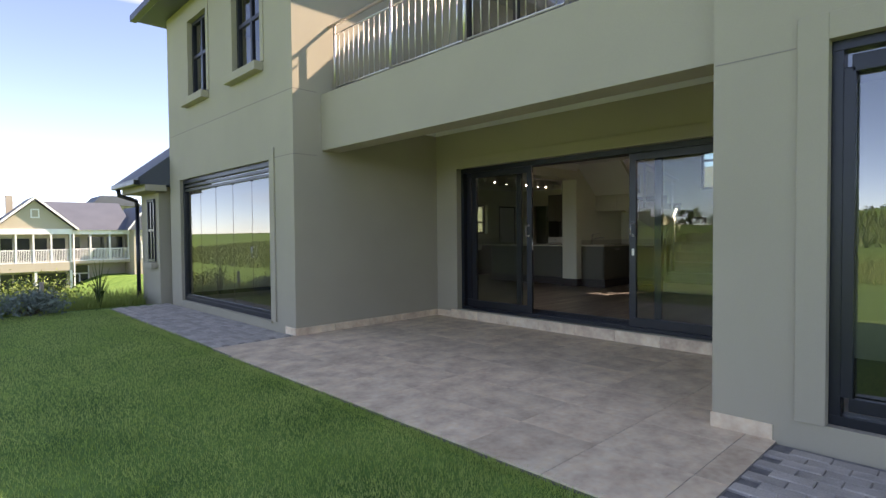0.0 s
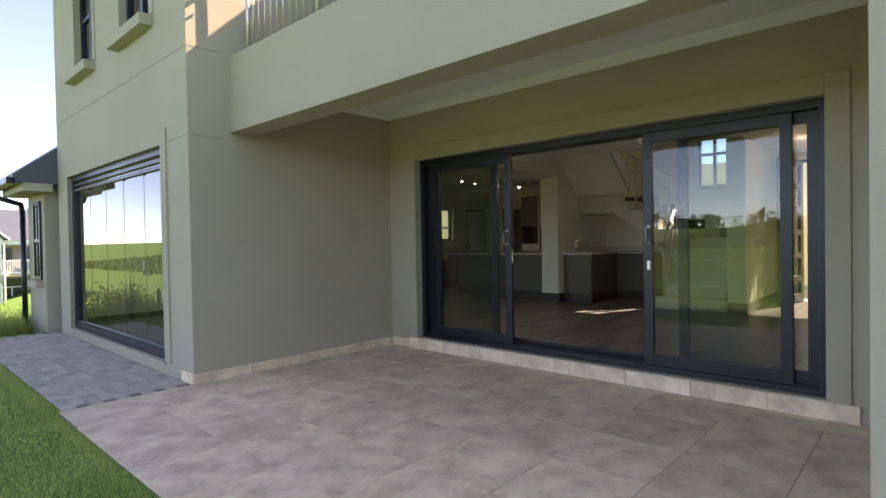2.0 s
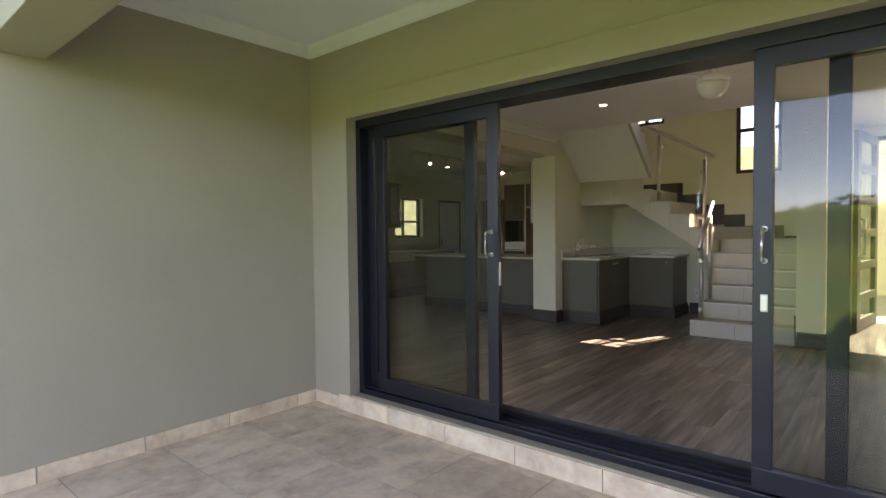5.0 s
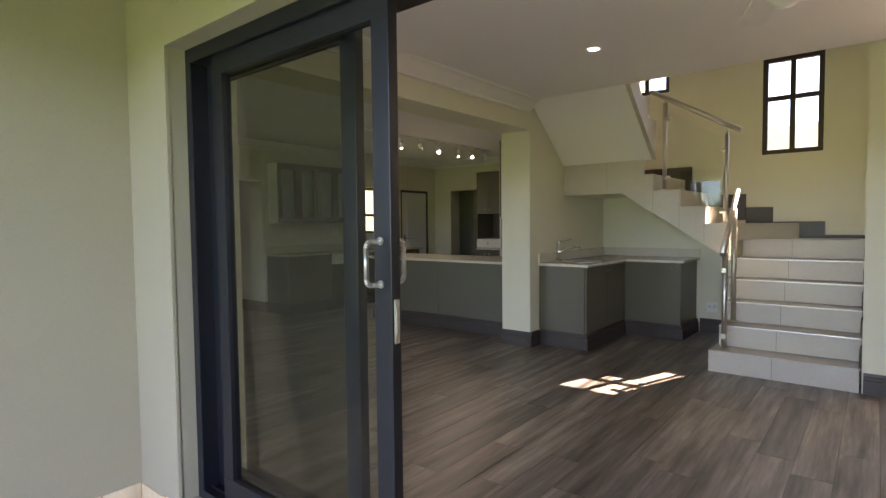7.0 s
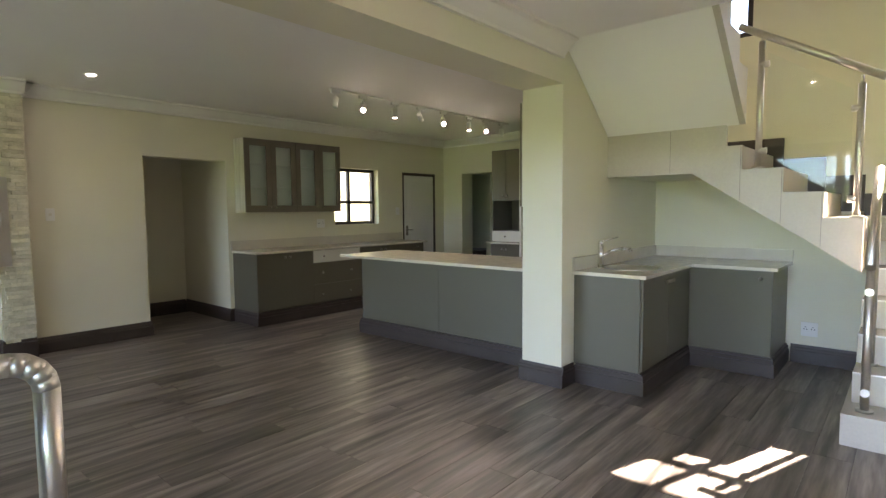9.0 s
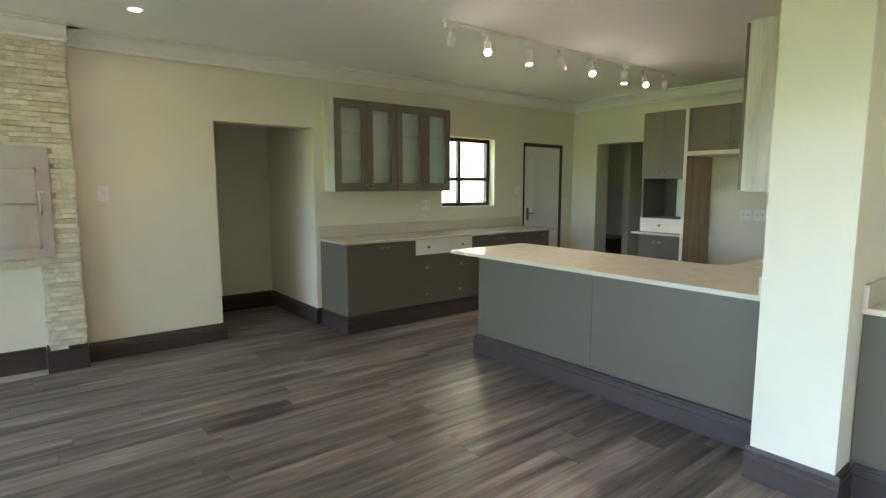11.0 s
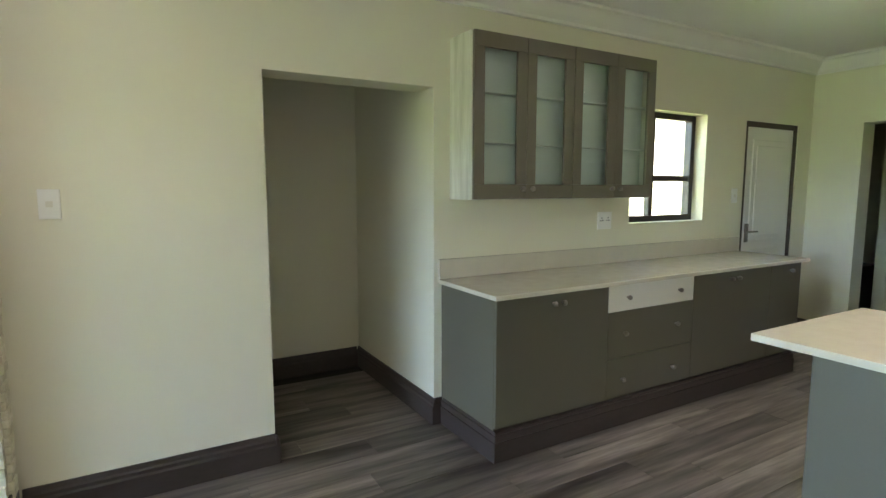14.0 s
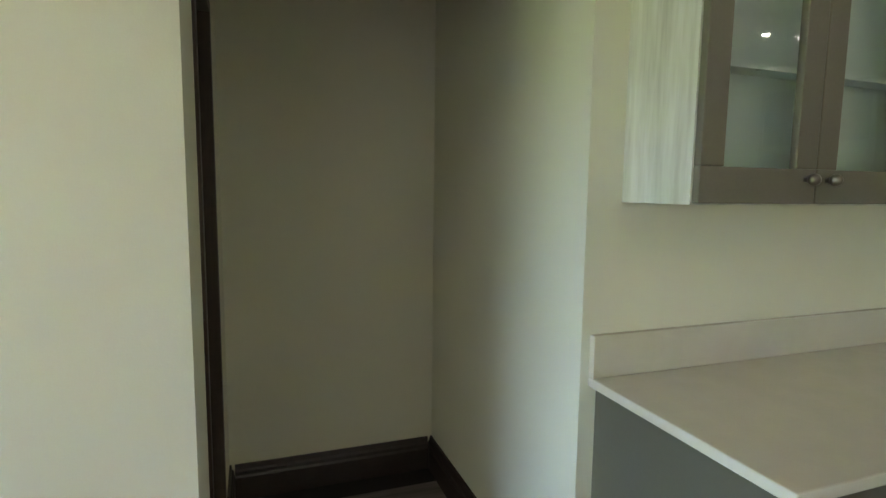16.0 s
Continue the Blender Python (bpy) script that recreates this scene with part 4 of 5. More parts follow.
for k in range(4):
    w = (X1 - X0 - 0.008) / 4
    x0 = X0 + 0.004 + k * w
    x1 = x0 + w - 0.002 - (0.004 if k == 1 else 0)
    s = Shape()
    s.box(x0, YF, W0 + 0.004, x1, YF + 0.02, W0 + 0.085, 0.003).box(x0, YF, W1 - 0.085, x1, YF + 0.02, W1 - 0.004, 0.003)
    s.box(x0, YF, W0 + 0.085, x0 + 0.066, YF + 0.02, W1 - 0.085, 0.003).box(x1 - 0.066, YF, W0 + 0.085, x1, YF + 0.02, W1 - 0.085, 0.003)
    d = s.done("door", BROWNDOOR, wc)
    g = Shape().sheet("y", YF + 0.011, x0 + 0.06, x1 - 0.06, W0 + 0.08, W1 - 0.08).done("pane", BALGLASS, d)
    g.matrix_parent_inverse = Matrix.Identity(4)
    q = Shape()
    knob(q, (x1 - 0.035 if k % 2 == 0 else x0 + 0.035, YF, W0 + 0.06), (0, -1, 0))
    q = q.done("knob", NICKEL, d)
    q.matrix_parent_inverse = Matrix.Identity(4)

# peninsula with its stone top, turning along the hob wall
pen = thing("kitchen_island", (10.7, 8.3, F), "grey peninsula counter with a thick pale stone top", "kitchen counter")
Shape().box(10.40, 7.12, F + 0.145, 11.0, 9.35, TOP - 0.026, 0.002).done("body", CAB, pen)
for y0, y1 in ((7.12, 8.23), (8.23, 9.35)):
    Shape().box(10.385, y0 + 0.0015, F + 0.16, 10.40, y1 - 0.0015, TOP - 0.03, 0.0015).done("panel", CAB, pen)
Shape().box(10.40, 9.35, F + 0.16, 10.98, 9.362, TOP - 0.03, 0.002).done("panel", CAB, pen)
plinth(pen, [(10.36, 7.12, 10.99, 9.385)])
Shape().prism([(10.185, 7.101), (11.02, 7.101), (13.12, 7.101), (13.12, 7.68), (11.12, 7.68), (11.03, 7.77), (11.03, 9.47), (10.185, 9.47)], "z", TOP - 0.026, TOP).done("worktop", COUNTER, pen)
Shape().box(11.0, 7.12, F + 0.145, 13.12, 7.66, TOP - 0.026, 0.002).done("hob_cabinet", CAB, pen)
Shape().box(10.13, 7.102, TOP + 0.001, 13.12, 7.122, TOP + 0.10, 0.002).done("splashback", COUNTER, pen)
hob = thing("gas_hob", (11.75, 7.4, TOP), "black iron gas hob on a steel plate", "hob")
Shape().box(11.45, 7.17, TOP, 12.05, 7.62, TOP + 0.008, 0.003).done("plate", STEEL, hob)
for cx in (11.60, 11.90):
    for cy in (7.29, 7.50):
        s = Shape().bar((cx, cy, TOP + 0.008), (cx, cy, TOP + 0.02), 0.035)
        for a in range(4):
            dx, dy = 0.1 * math.cos(a * math.pi / 2), 0.085 * math.sin(a * math.pi / 2)
            s.bar((cx + dx, cy + dy, TOP + 0.008), (cx + dx, cy + dy, TOP + 0.04), 0.006, seg=8).bar((cx + dx, cy + dy, TOP + 0.04), (cx + dx * 0.2, cy + dy * 0.2, TOP + 0.04), 0.006, seg=8)
        s.done("burner", BLACK, hob)
# wall units over the hob
hw = thing("wall_cabinet", (11.1, 7.28, 1.58), "pale driftwood sided wall cabinet over the hob", "cabinet")
Shape().box(10.60, 7.10, 1.58, 11.45, 7.43, 2.49, 0.002).done("body", PALEWOOD, hw)
fronts(hw, "y", 7.43, 1, [(10.60, 11.02, 1.585, 2.485, [(10.98, 1.66)], None), (11.02, 11.45, 1.585, 2.485, [(11.06, 1.66)], None)], CAB)
ow = thing("wall_panel", (12.3, 7.12, 1.1), "light oak panel behind the hob", "panel")
Shape().box(11.46, 7.101, TOP + 0.102, 13.1, 7.118, 1.58, 0.002).done("sheet", OAK, ow)

# tall dresser unit and fridge bay on the far wall
tall = thing("tall_cabinet", (13.43, 9.36, F), "tall grey brown dresser with an open niche and white drawer", "cabinet")
s = Shape()
s.box(13.17, 9.10, 1.69, 13.72, 9.60, 2.43).box(13.17, 9.585, 1.10, 13.72, 9.60, 1.69).box(13.17, 9.10, 1.10, 13.72, 9.115, 1.69).box(13.17, 9.10, F + 0.145, 13.72, 9.60, 1.05)
s.box(13.17, 9.115, 1.07, 13.72, 9.585, 1.24)
s.done("body", CAB, tall)
Shape().box(13.66, 9.115, 1.24, 13.70, 9.44, 1.69).done("niche_back", FROST, tall)
Shape().box(13.66, 9.44, 1.24, 13.70, 9.585, 1.69).done("niche_side", CAB, tall)
fronts(tall, "x", 13.17, -1, [(9.10, 9.35, 1.69, 2.43, [(9.31, 1.76)], BROWNDOOR), (9.35, 9.60, 1.69, 2.43, [(9.39, 1.76)], BROWNDOOR), (9.10, 9.60, 1.08, 1.24, [(9.35, 1.16)], CABW), (9.10, 9.37, F + 0.165, 1.04, [(9.33, 0.97)], None), (9.37, 9.62, F + 0.165, 1.04, [(9.41, 0.97)], None)], CAB)
Shape().box(13.10, 9.09, 1.05, 13.72, 9.68, 1.075, 0.003).done("worktop", COUNTER, tall)
plinth(tall, [(13.14, 9.10, 13.715, 9.62)])
fridge = thing("fridge_housing", (13.43, 8.6, F), "empty fridge housing with oak sides and a top cupboard", "cabinet")
Shape().box(13.14, 9.066, F, 13.72, 9.096, 2.45, 0.002).box(13.14, 8.16, F, 13.72, 8.19, 2.45, 0.002).done("side_panel", OAK, fridge)
Shape().box(13.135, 8.19, 2.43, 13.72, 9.066, 2.455).box(13.135, 8.19, 1.93, 13.72, 9.066, 1.975).box(13.13, 9.064, F, 13.139, 9.098, 2.455).done("trim", CABW, fridge)
Shape().box(13.17, 8.19, 1.976, 13.71, 9.066, 2.429).done("body", CAB, fridge)
fronts(fridge, "x", 13.17, -1, [(8.19, 8.63, 1.977, 2.428, [(8.59, 2.05)], BROWNDOOR), (8.63, 9.066, 1.977, 2.428, [(8.67, 2.05)], BROWNDOOR)], BROWNDOOR)

# prep counter with the basin under the stairs
prep = thing("kitchen_cabinet", (11.1, 6.2, F), "grey corner cabinets with stone top and round basin", "cabinet")
Shape().box(10.30, 6.25, F + 0.145, 12.0, 6.76, TOP - 0.026, 0.002).box(11.36, 5.62, F + 0.145, 12.0, 6.25, TOP - 0.026, 0.002).done("body", CAB, prep)
plinth(prep, [(10.275, 6.21, 11.40, 6.755), (11.325, 5.59, 11.995, 6.24)])
fronts(prep, "y", 6.25, -1, [(10.30, 10.83, Z0, Z1, [(10.74, 1.0), (10.79, 1.0)], None), (10.83, 11.335, Z0, Z1, [(10.87, 1.0)], None)], CAB)
fronts(prep, "x", 11.36, -1, [(5.62, 6.225, Z0, Z1, [(5.70, 1.0)], None)], CAB)
Shape().box(10.284, 6.25, Z0, 10.30, 6.755, Z1, 0.002).done("panel", CAB, prep)
Shape().prism([(10.26, 6.20), (11.31, 6.20), (11.31, 5.585), (12.0, 5.585), (12.0, 6.758), (10.26, 6.758)], "z", TOP - 0.025, TOP).done("worktop", COUNTER, prep)
Shape().box(10.26, 6.738, TOP + 0.001, 12.0, 6.759, TOP + 0.10, 0.002).box(11.978, 5.585, TOP + 0.001, 12.0, 6.737, TOP + 0.10, 0.002).done("splashback", COUNTER, prep)
basin = thing("sink", (10.72, 6.48, TOP), "round stainless steel basin set in the counter", "sink")
Shape().turned((10.72, 6.48, TOP), [(0.215, 0.0), (0.215, 0.006), (0.195, 0.008), (0.185, 0.003), (0.17, 0.0015), (0.02, 0.0012)]).done("bowl", STEEL, basin)
tap = thing("tap", (10.56, 6.67, TOP), "chrome mixer tap with a swan spout", "tap")
Shape().bar((10.56, 6.67, TOP), (10.56, 6.67, TOP + 0.012), 0.03).bar((10.56, 6.67, TOP + 0.01), (10.56, 6.67, TOP + 0.20), 0.023).ball((10.56, 6.67, TOP + 0.20), 0.024).done("body", CHROME, tap)
Shape().tube([(10.56, 6.67, TOP + 0.09), (10.62, 6.62, TOP + 0.135), (10.70, 6.55, TOP + 0.155), (10.75, 6.51, TOP + 0.15), (10.755, 6.505, TOP + 0.125)], 0.012).done("spout", CHROME, tap)
Shape().bar((10.56, 6.67, TOP + 0.215), (10.68, 6.58, TOP + 0.245), 0.009, 0.006).done("lever", CHROME, tap)

# ---- braai in its ledgestone surround ----
braai = thing("braai", (7.1, 10.95, F), "built in steel braai with closed doors in a ledgestone surround", "fireplace")
YS = 10.95
Shape().box(6.62, YS, 0.39, 6.80, 11.05, CEIL).box(7.55, YS, 0.39, 7.77, 11.05, CEIL).box(6.80, YS, 1.02, 7.55, 11.05, CEIL).done("core", LEDGE, braai)
Shape().box(6.72, YS - 0.045, 1.09, 7.635, YS - 0.005, 1.89, 0.004).done("steel_surround", STEEL, braai)
for z0, z1 in ((1.17, 1.48), (1.485, 1.73)):
    Shape().box(6.82, YS - 0.058, z0, 7.55, YS - 0.040, z1, 0.004).done("steel_door", STEEL, braai)
Shape().bar((7.57, YS - 0.06, 1.40), (7.57, YS - 0.06, 1.57), 0.008).bar((7.53, YS - 0.05, 1.56), (7.60, YS - 0.05, 1.56), 0.006).done("latch", STEEL, braai)
for z in (1.16, 1.70):
    Shape().bar((7.55, YS - 0.045, z), (7.55, YS - 0.045, z + 0.04), 0.01).done("hinge", STEEL, braai)
Shape().box(7.53, YS - 0.035, F, 7.79, 11.05, F + 0.16, 0.004).box(7.535, YS - 0.03, F + 0.16, 7.785, 11.05, F + 0.19, 0.004).done("plinth", SKIRT, braai)
Shape().box(6.61, YS - 0.035, F, 6.82, 11.05, F + 0.16, 0.004).box(6.615, YS - 0.03, F + 0.16, 6.815, 11.05, F + 0.19, 0.004).done("plinth", SKIRT, braai)
Shape().box(6.82, 11.03, F, 7.53, 11.049, F + 0.18, 0.003).done("skirting_board", SKIRT, braai)
Shape().box(6.82, 10.90, F + 0.001, 7.53, 11.03, F + 0.006).done("hearth_tile", STEPTILE, braai)

# ---- lights ----
def spot(place, way, lit):
    t = thing("track_spotlight", place, "small white track spotlight on the ceiling rail", "spotlight", "track spotlights")
    x, y, z = place
    w = Vector(way).normalized()
    Shape().box(x - 0.05, y - 0.014, z - 0.03, x + 0.05, y + 0.014, z, 0.004).bar((x, y, z - 0.03), (x, y, z - 0.09), 0.007).done("arm", PLASTIC, t)
    c = Vector((x, y, z - 0.11))
    Shape().bar(c - w * 0.05, c + w * 0.055, 0.027, seg=20).done("shade", PLASTIC, t)
    Shape().bar(c + w * 0.052, c + w * 0.058, 0.023, seg=20).done("lamp_face", LAMP_ON if lit else FROST, t)
    if lit:
        lamp = new("spot_light", bpy.data.lights.new("spot_light", "SPOT"))
        lamp.data.energy, lamp.data.spot_size, lamp.data.spot_blend, lamp.data.shadow_soft_size = SPOT_W, radians(100), 0.8, 0.03
        lamp.data.color = (1.0, 0.95, 0.87)
        lamp.matrix_world = look(c + w * 0.09, c + w)
        lamp.parent = t
        lamp.matrix_parent_inverse = Matrix.Translation(-t.location)
    return t


tr = thing("light_track", (11.3, 9.12, CEIL), "slim white ceiling track for spotlights", "light track")
Shape().box(9.84, 9.105, CEIL - 0.02, 12.87, 9.14, CEIL, 0.003).done("rail", PLASTIC, tr)
for x, way, lit in ((9.90, (-0.3, -0.2, -1), False), (10.25, (-0.5, -0.6, -0.8), True), (10.70, (0, 0, -1), True), (11.10, (0.7, 0.3, -0.6), False), (11.50, (-0.5, -0.6, -0.7), True), (12.00, (0, 0, -1), True), (12.35, (-0.5, -0.6, -0.7), True), (12.72, (0.5, 0.3, -0.6), False)):
    spot((x, 9.122, CEIL - 0.02), way, lit)


def downlight(x, y, z):
    t = thing("downlight", (x, y, z), "round recessed white ceiling downlight, lit", "downlight", "ceiling downlights")
    Shape().turned((x, y, z), [(0.048, 0.0), (0.048, -0.004), (0.036, -0.006), (0.034, -0.001)]).done("ring", PLASTIC, t)
    Shape().bar((x, y, z - 0.0015), (x, y, z - 0.0045), 0.033, seg=20).done("lamp_face", LAMP_ON, t)
    lamp = new("down_light", bpy.data.lights.new("down_light", "SPOT"))
    lamp.data.energy, lamp.data.spot_size, lamp.data.spot_blend, lamp.data.shadow_soft_size, lamp.data.color = DOWN_W, radians(110), 0.8, 0.03, (1.0, 0.92, 0.8)
    lamp.matrix_world = look((x, y, z - 0.02), (x, y, z - 1))
    lamp.parent = t
    lamp.matrix_parent_inverse = Matrix.Translation(-t.location)


for x, y in ((8.13, 10.2), (8.95, 5.58)):
    downlight(x, y, CEIL)
hall = thing("ceiling_lamp", (10.9, 2.9, CEIL), "ceiling bar with three lit glass cup lamps", "ceiling lamp")
Shape().box(10.86, 2.45, CEIL - 0.03, 10.94, 3.15, CEIL, 0.004).done("bar", STEEL, hall)
for y in (2.55, 2.8, 3.05):
    Shape().turned((10.9, y, CEIL - 0.03), [(0.03, 0.0), (0.055, -0.04), (0.055, -0.11), (0.045, -0.11)]).done("shade", HALL_ON, hall)

# ceiling fan at rest, with its bowl lamp
FX, FY = 7.98, 4.31
fan = thing("ceiling_fan", (FX, FY, CEIL), "white ceiling fan with a frosted bowl lamp", "ceiling fan")
Shape().turned((FX, FY, CEIL), [(0.072, 0.0), (0.07, -0.025), (0.045, -0.055), (0.014, -0.06), (0.014, -0.12), (0.05, -0.135), (0.055, -0.15), (0.11, -0.165), (0.115, -0.20), (0.10, -0.215)]).done("motor", PLASTIC, fan)
Shape().turned((FX, FY, CEIL - 0.215), [(0.108, 0.0), (0.108, -0.012), (0.10, -0.045), (0.078, -0.08), (0.045, -0.105), (0.0101, -0.113)]).done("bowl", PLASTIC, fan)
for k in range(3):
    a = radians(20 + 120 * k)
    c, sn = math.cos(a), math.sin(a)
    out = []
    for r, w in ((0.10, 0.03), (0.2, 0.05), (0.3, 0.062), (0.62, 0.07), (0.66, 0.05)):
        out.append((r, w))
    ring = [(r, w) for r, w in out] + [(r, -w) for r, w in reversed(out)]
    s = Shape()
    s.prism([(FX + r * c - w * sn, FY + r * sn + w * c) for r, w in ring], "z", CEIL - 0.185, CEIL - 0.177)
    s.done("blade", PLASTIC, fan)


# sockets and switches
def plate(name, place, axis, s, wide, label, group):
    x, y, z = place
    t = thing(name, place, label, name.replace("_", " "), group)
    b, d = Shape(), Shape()
    if axis == "y":
        b.box(x - wide / 2, y, z - 0.06, x + wide / 2, y + s * 0.009, z + 0.06, 0.003)
    else:
        b.box(x, y - wide / 2, z - 0.06, x + s * 0.009, y + wide / 2, z + 0.06, 0.003)
    b.done("cover", PLASTIC, t)
    for k in range(2 if name == "wall_socket" else 1):
        off = (k - 0.5) * wide * 0.45 if name == "wall_socket" else 0.0
        for dx, dz in (((-0.01, 0.0), (0.01, 0.0), (0.0, 0.018)) if name == "wall_socket" else ((0.0, 0.0),)):
            r = 0.004 if name == "wall_socket" else 0.012
            if axis == "y":
                d.box(x + off + dx - r, y + s * 0.0085, z + dz - r, x + off + dx + r, y + s * 0.0105, z + dz + r)
            else:
                d.box(x + s * 0.0085, y + off + dx - r, z + dz - r, x + s * 0.0105, y + off + dx + r, z + dz + r)
    tagged(d.done("holes" if name == "wall_socket" else "rocker", BLACK if name == "wall_socket" else CABW, t), kind="stuff" if name == "wall_socket" else "")


plate("light_switch", (7.97, 11.05, 1.55), "y", -1, 0.075, "white light switch on the cream wall", "light switches")
plate("light_switch", (12.58, 11.05, 1.55), "y", -1, 0.075, "white light switch on the cream wall", "light switches")
plate("light_switch", (15.09, 10.75, 1.50), "y", -1, 0.075, "white light switch on the passage wall", "light switches")
plate("wall_socket", (11.09, 11.05, 1.39), "y", -1, 0.13, "white double wall socket over the counter", "wall sockets")
plate("wall_socket", (13.72, 8.67, 1.29), "x", -1, 0.12, "white double wall socket in the fridge bay", "wall sockets")
plate("wall_socket", (13.72, 8.53, 1.29), "x", -1, 0.12, "white double wall socket in the fridge bay", "wall sockets")
plate("wall_socket", (12.0, 5.45, 0.52), "x", -1, 0.12, "white double wall socket by the stairs", "wall sockets")

# ---- far wing with its lower roof, gutter and downpipe ----
wing = thing("house_wing", (5.2, 15.0, -0.3), "single storey taupe house wing with a slate roof and gutter", "house")
s = Shape()
s.box(3.72, 12.4, -0.6, 8.6, 13.6, 2.35)
s.done("wall", RENDER_OUT, wing)
Shape().prism([(3.28, 2.36), (3.28, 2.48), (4.6, 3.55), (8.6, 3.55), (8.6, 2.36)], "y", 12.1, 13.85).done("roof", SLATE, wing)
Shape().box(3.40, 12.1, 2.24, 3.78, 13.8, 2.36).done("eave_board", RENDER_OUT, wing)
Shape().box(3.20, 12.1, 2.34, 3.32, 13.85, 2.44, 0.015).done("gutter", ALU, wing)
Shape().tube([(3.28, 13.60, 2.34), (3.30, 13.60, 2.22), (3.62, 13.62, 2.12), (3.64, 13.62, 2.0), (3.64, 13.62, -0.35)], 0.042).done("downpipe", ALU, wing)
w = pane_grid("window", "x", 3.71, 12.62, 13.10, 0.83, 2.12, [0.5], [0.5], ALU, DARKPANE, "tall dark window in the low wing with a plaster sill", "", 0.05, 0.05)
Shape().box(3.60, 12.55, 0.70, 3.74, 13.17, 0.82, 0.01).done("sill", RENDER_OUT, w)

# ---- neighbouring house down the slope ----
NB = thing("house", (9.5, 57.0, -3.2), "two storey beige house with grey roofs and white verandas", "house")
NY = 56.0


def nb(name, mat, *boxes):
    s = Shape()
    for b in boxes:
        s.box(*b)
    return s.done(name, mat, NB)


nb("wall", FARWALL, (4.4, NY + 1.6, -3.4, 9.3, NY + 10, 2.1), (9.3, NY + 2.8, -3.4, 16.5, NY + 10, 2.0), (-4.0, NY + 5, -3.4, 4.4, NY + 11, 2.0))
Shape().prism([(4.2, 2.1), (6.86, 4.45), (9.5, 2.1)], "y", NY + 0.1, NY + 3).done("gable", FARWALL, NB)
Shape().prism([(3.95, 1.98), (6.86, 4.62), (9.78, 1.98), (9.78, 2.12), (6.86, 4.80), (3.95, 2.12)], "y", NY - 0.3, NY + 6).done("roof", SLATE, NB)
Shape().prism([(3.9, 1.92), (6.86, 4.58), (9.83, 1.92), (9.83, 2.12), (6.86, 4.82), (3.9, 2.12)], "y", NY - 0.36, NY - 0.28).done("barge_board", FARWHITE, NB)
Shape().prism([(NY + 0.8, 2.0), (NY + 6.4, 4.75), (NY + 12, 2.0)], "x", 6.9, 14.4).done("roof", SLATE, NB)
Shape().prism([(NY + 4.5, 2.0), (NY + 8, 3.7), (NY + 12, 2.0)], "x", -5.0, 5.0).done("roof", SLATE, NB)
Shape().prism([(13.6, 2.0), (15.3, 4.3), (17.0, 2.0)], "y", NY - 0.6, NY + 8).done("roof", SLATE, NB)
Shape().prism([(13.85, 1.9), (15.3, 3.95), (16.75, 1.9)], "y", NY - 0.4, NY + 3).done("gable", FARWALL, NB)
Shape().prism([(13.5, 1.9), (15.3, 4.35), (17.1, 1.9), (17.1, 2.1), (15.3, 4.6), (13.5, 2.1)], "y", NY - 0.66, NY - 0.58).done("barge_board", FARWHITE, NB)
nb("wall", FARWALL, (14.0, NY - 0.4, -3.4, 16.6, NY + 3, 1.92))
nb("louvre", FARWHITE, (6.55, NY + 0.02, 3.0, 7.15, NY + 0.12, 3.75))
nb("louvre_panel", FARWALL, (6.65, NY - 0.0, 3.1, 7.05, NY + 0.03, 3.65))
nb("veranda_slab", FARWALL, (4.3, NY, -1.45, 9.4, NY + 1.7, -0.75), (9.4, NY + 1.0, -0.95, 14.0, NY + 2.9, -0.7))
nb("veranda_beam", FARWHITE, (4.3, NY, 1.65, 9.4, NY + 0.25, 2.1), (9.4, NY + 1.0, 1.62, 14.0, NY + 1.2, 2.02), (9.4, NY + 1.0, -0.72, 14.0, NY + 1.1, -0.62), (4.3, NY, -0.76, 9.4, NY + 0.1, -0.68))
for x in (4.4, 5.55, 6.7, 7.9, 9.25):
    nb("veranda_post", FARWHITE, (x - 0.06, NY + 0.02, -0.75, x + 0.06, NY + 0.14, 1.65))
for x in (10.9, 12.4, 13.9):
    nb("veranda_post", FARWHITE, (x - 0.06, NY + 1.02, -0.75, x + 0.06, NY + 1.14, 1.65))
for x in (4.4, 6.8, 9.25):
    nb("lower_post", FARWHITE, (x - 0.09, NY + 0.05, -3.4, x + 0.09, NY + 0.22, -1.45))
nb("veranda_rail", FARWHITE, (4.4, NY + 0.05, 0.28, 9.3, NY + 0.12, 0.36), (9.4, NY + 1.05, 0.30, 14.0, NY + 1.12, 0.38))
s = Shape()
for k in range(44):
    x = 4.45 + k * 0.111
    s.box(x - 0.022, NY + 0.06, -0.7, x + 0.022, NY + 0.11, 0.3)
for k in range(40):
    x = 9.45 + k * 0.114
    s.box(x - 0.022, NY + 1.06, -0.65, x + 0.022, NY + 1.11, 0.32)
tagged(s.done("balusters", FARWHITE, NB), kind="stuff")
for x0, x1 in ((4.7, 5.45), (5.65, 6.6), (6.85, 7.8), (8.0, 9.1)):
    nb("window", DARKPANE, (x0, NY + 1.55, -0.6, x1, NY + 1.62, 1.3))
for x0, x1 in ((9.9, 10.4), (11.0, 12.3), (12.5, 13.8)):
    nb("window", DARKPANE, (x0, NY + 2.74, -0.5, x1, NY + 2.82, 1.4))
for x0, x1 in ((4.6, 5.4), (5.5, 6.7), (6.95, 9.1)):
    nb("window", DARKPANE, (x0, NY + 1.55, -3.3, x1, NY + 1.62, -1.7))
nb("window", DARKPANE, (9.6, NY + 2.72, -3.3, 11.0, NY + 2.82, -1.2))
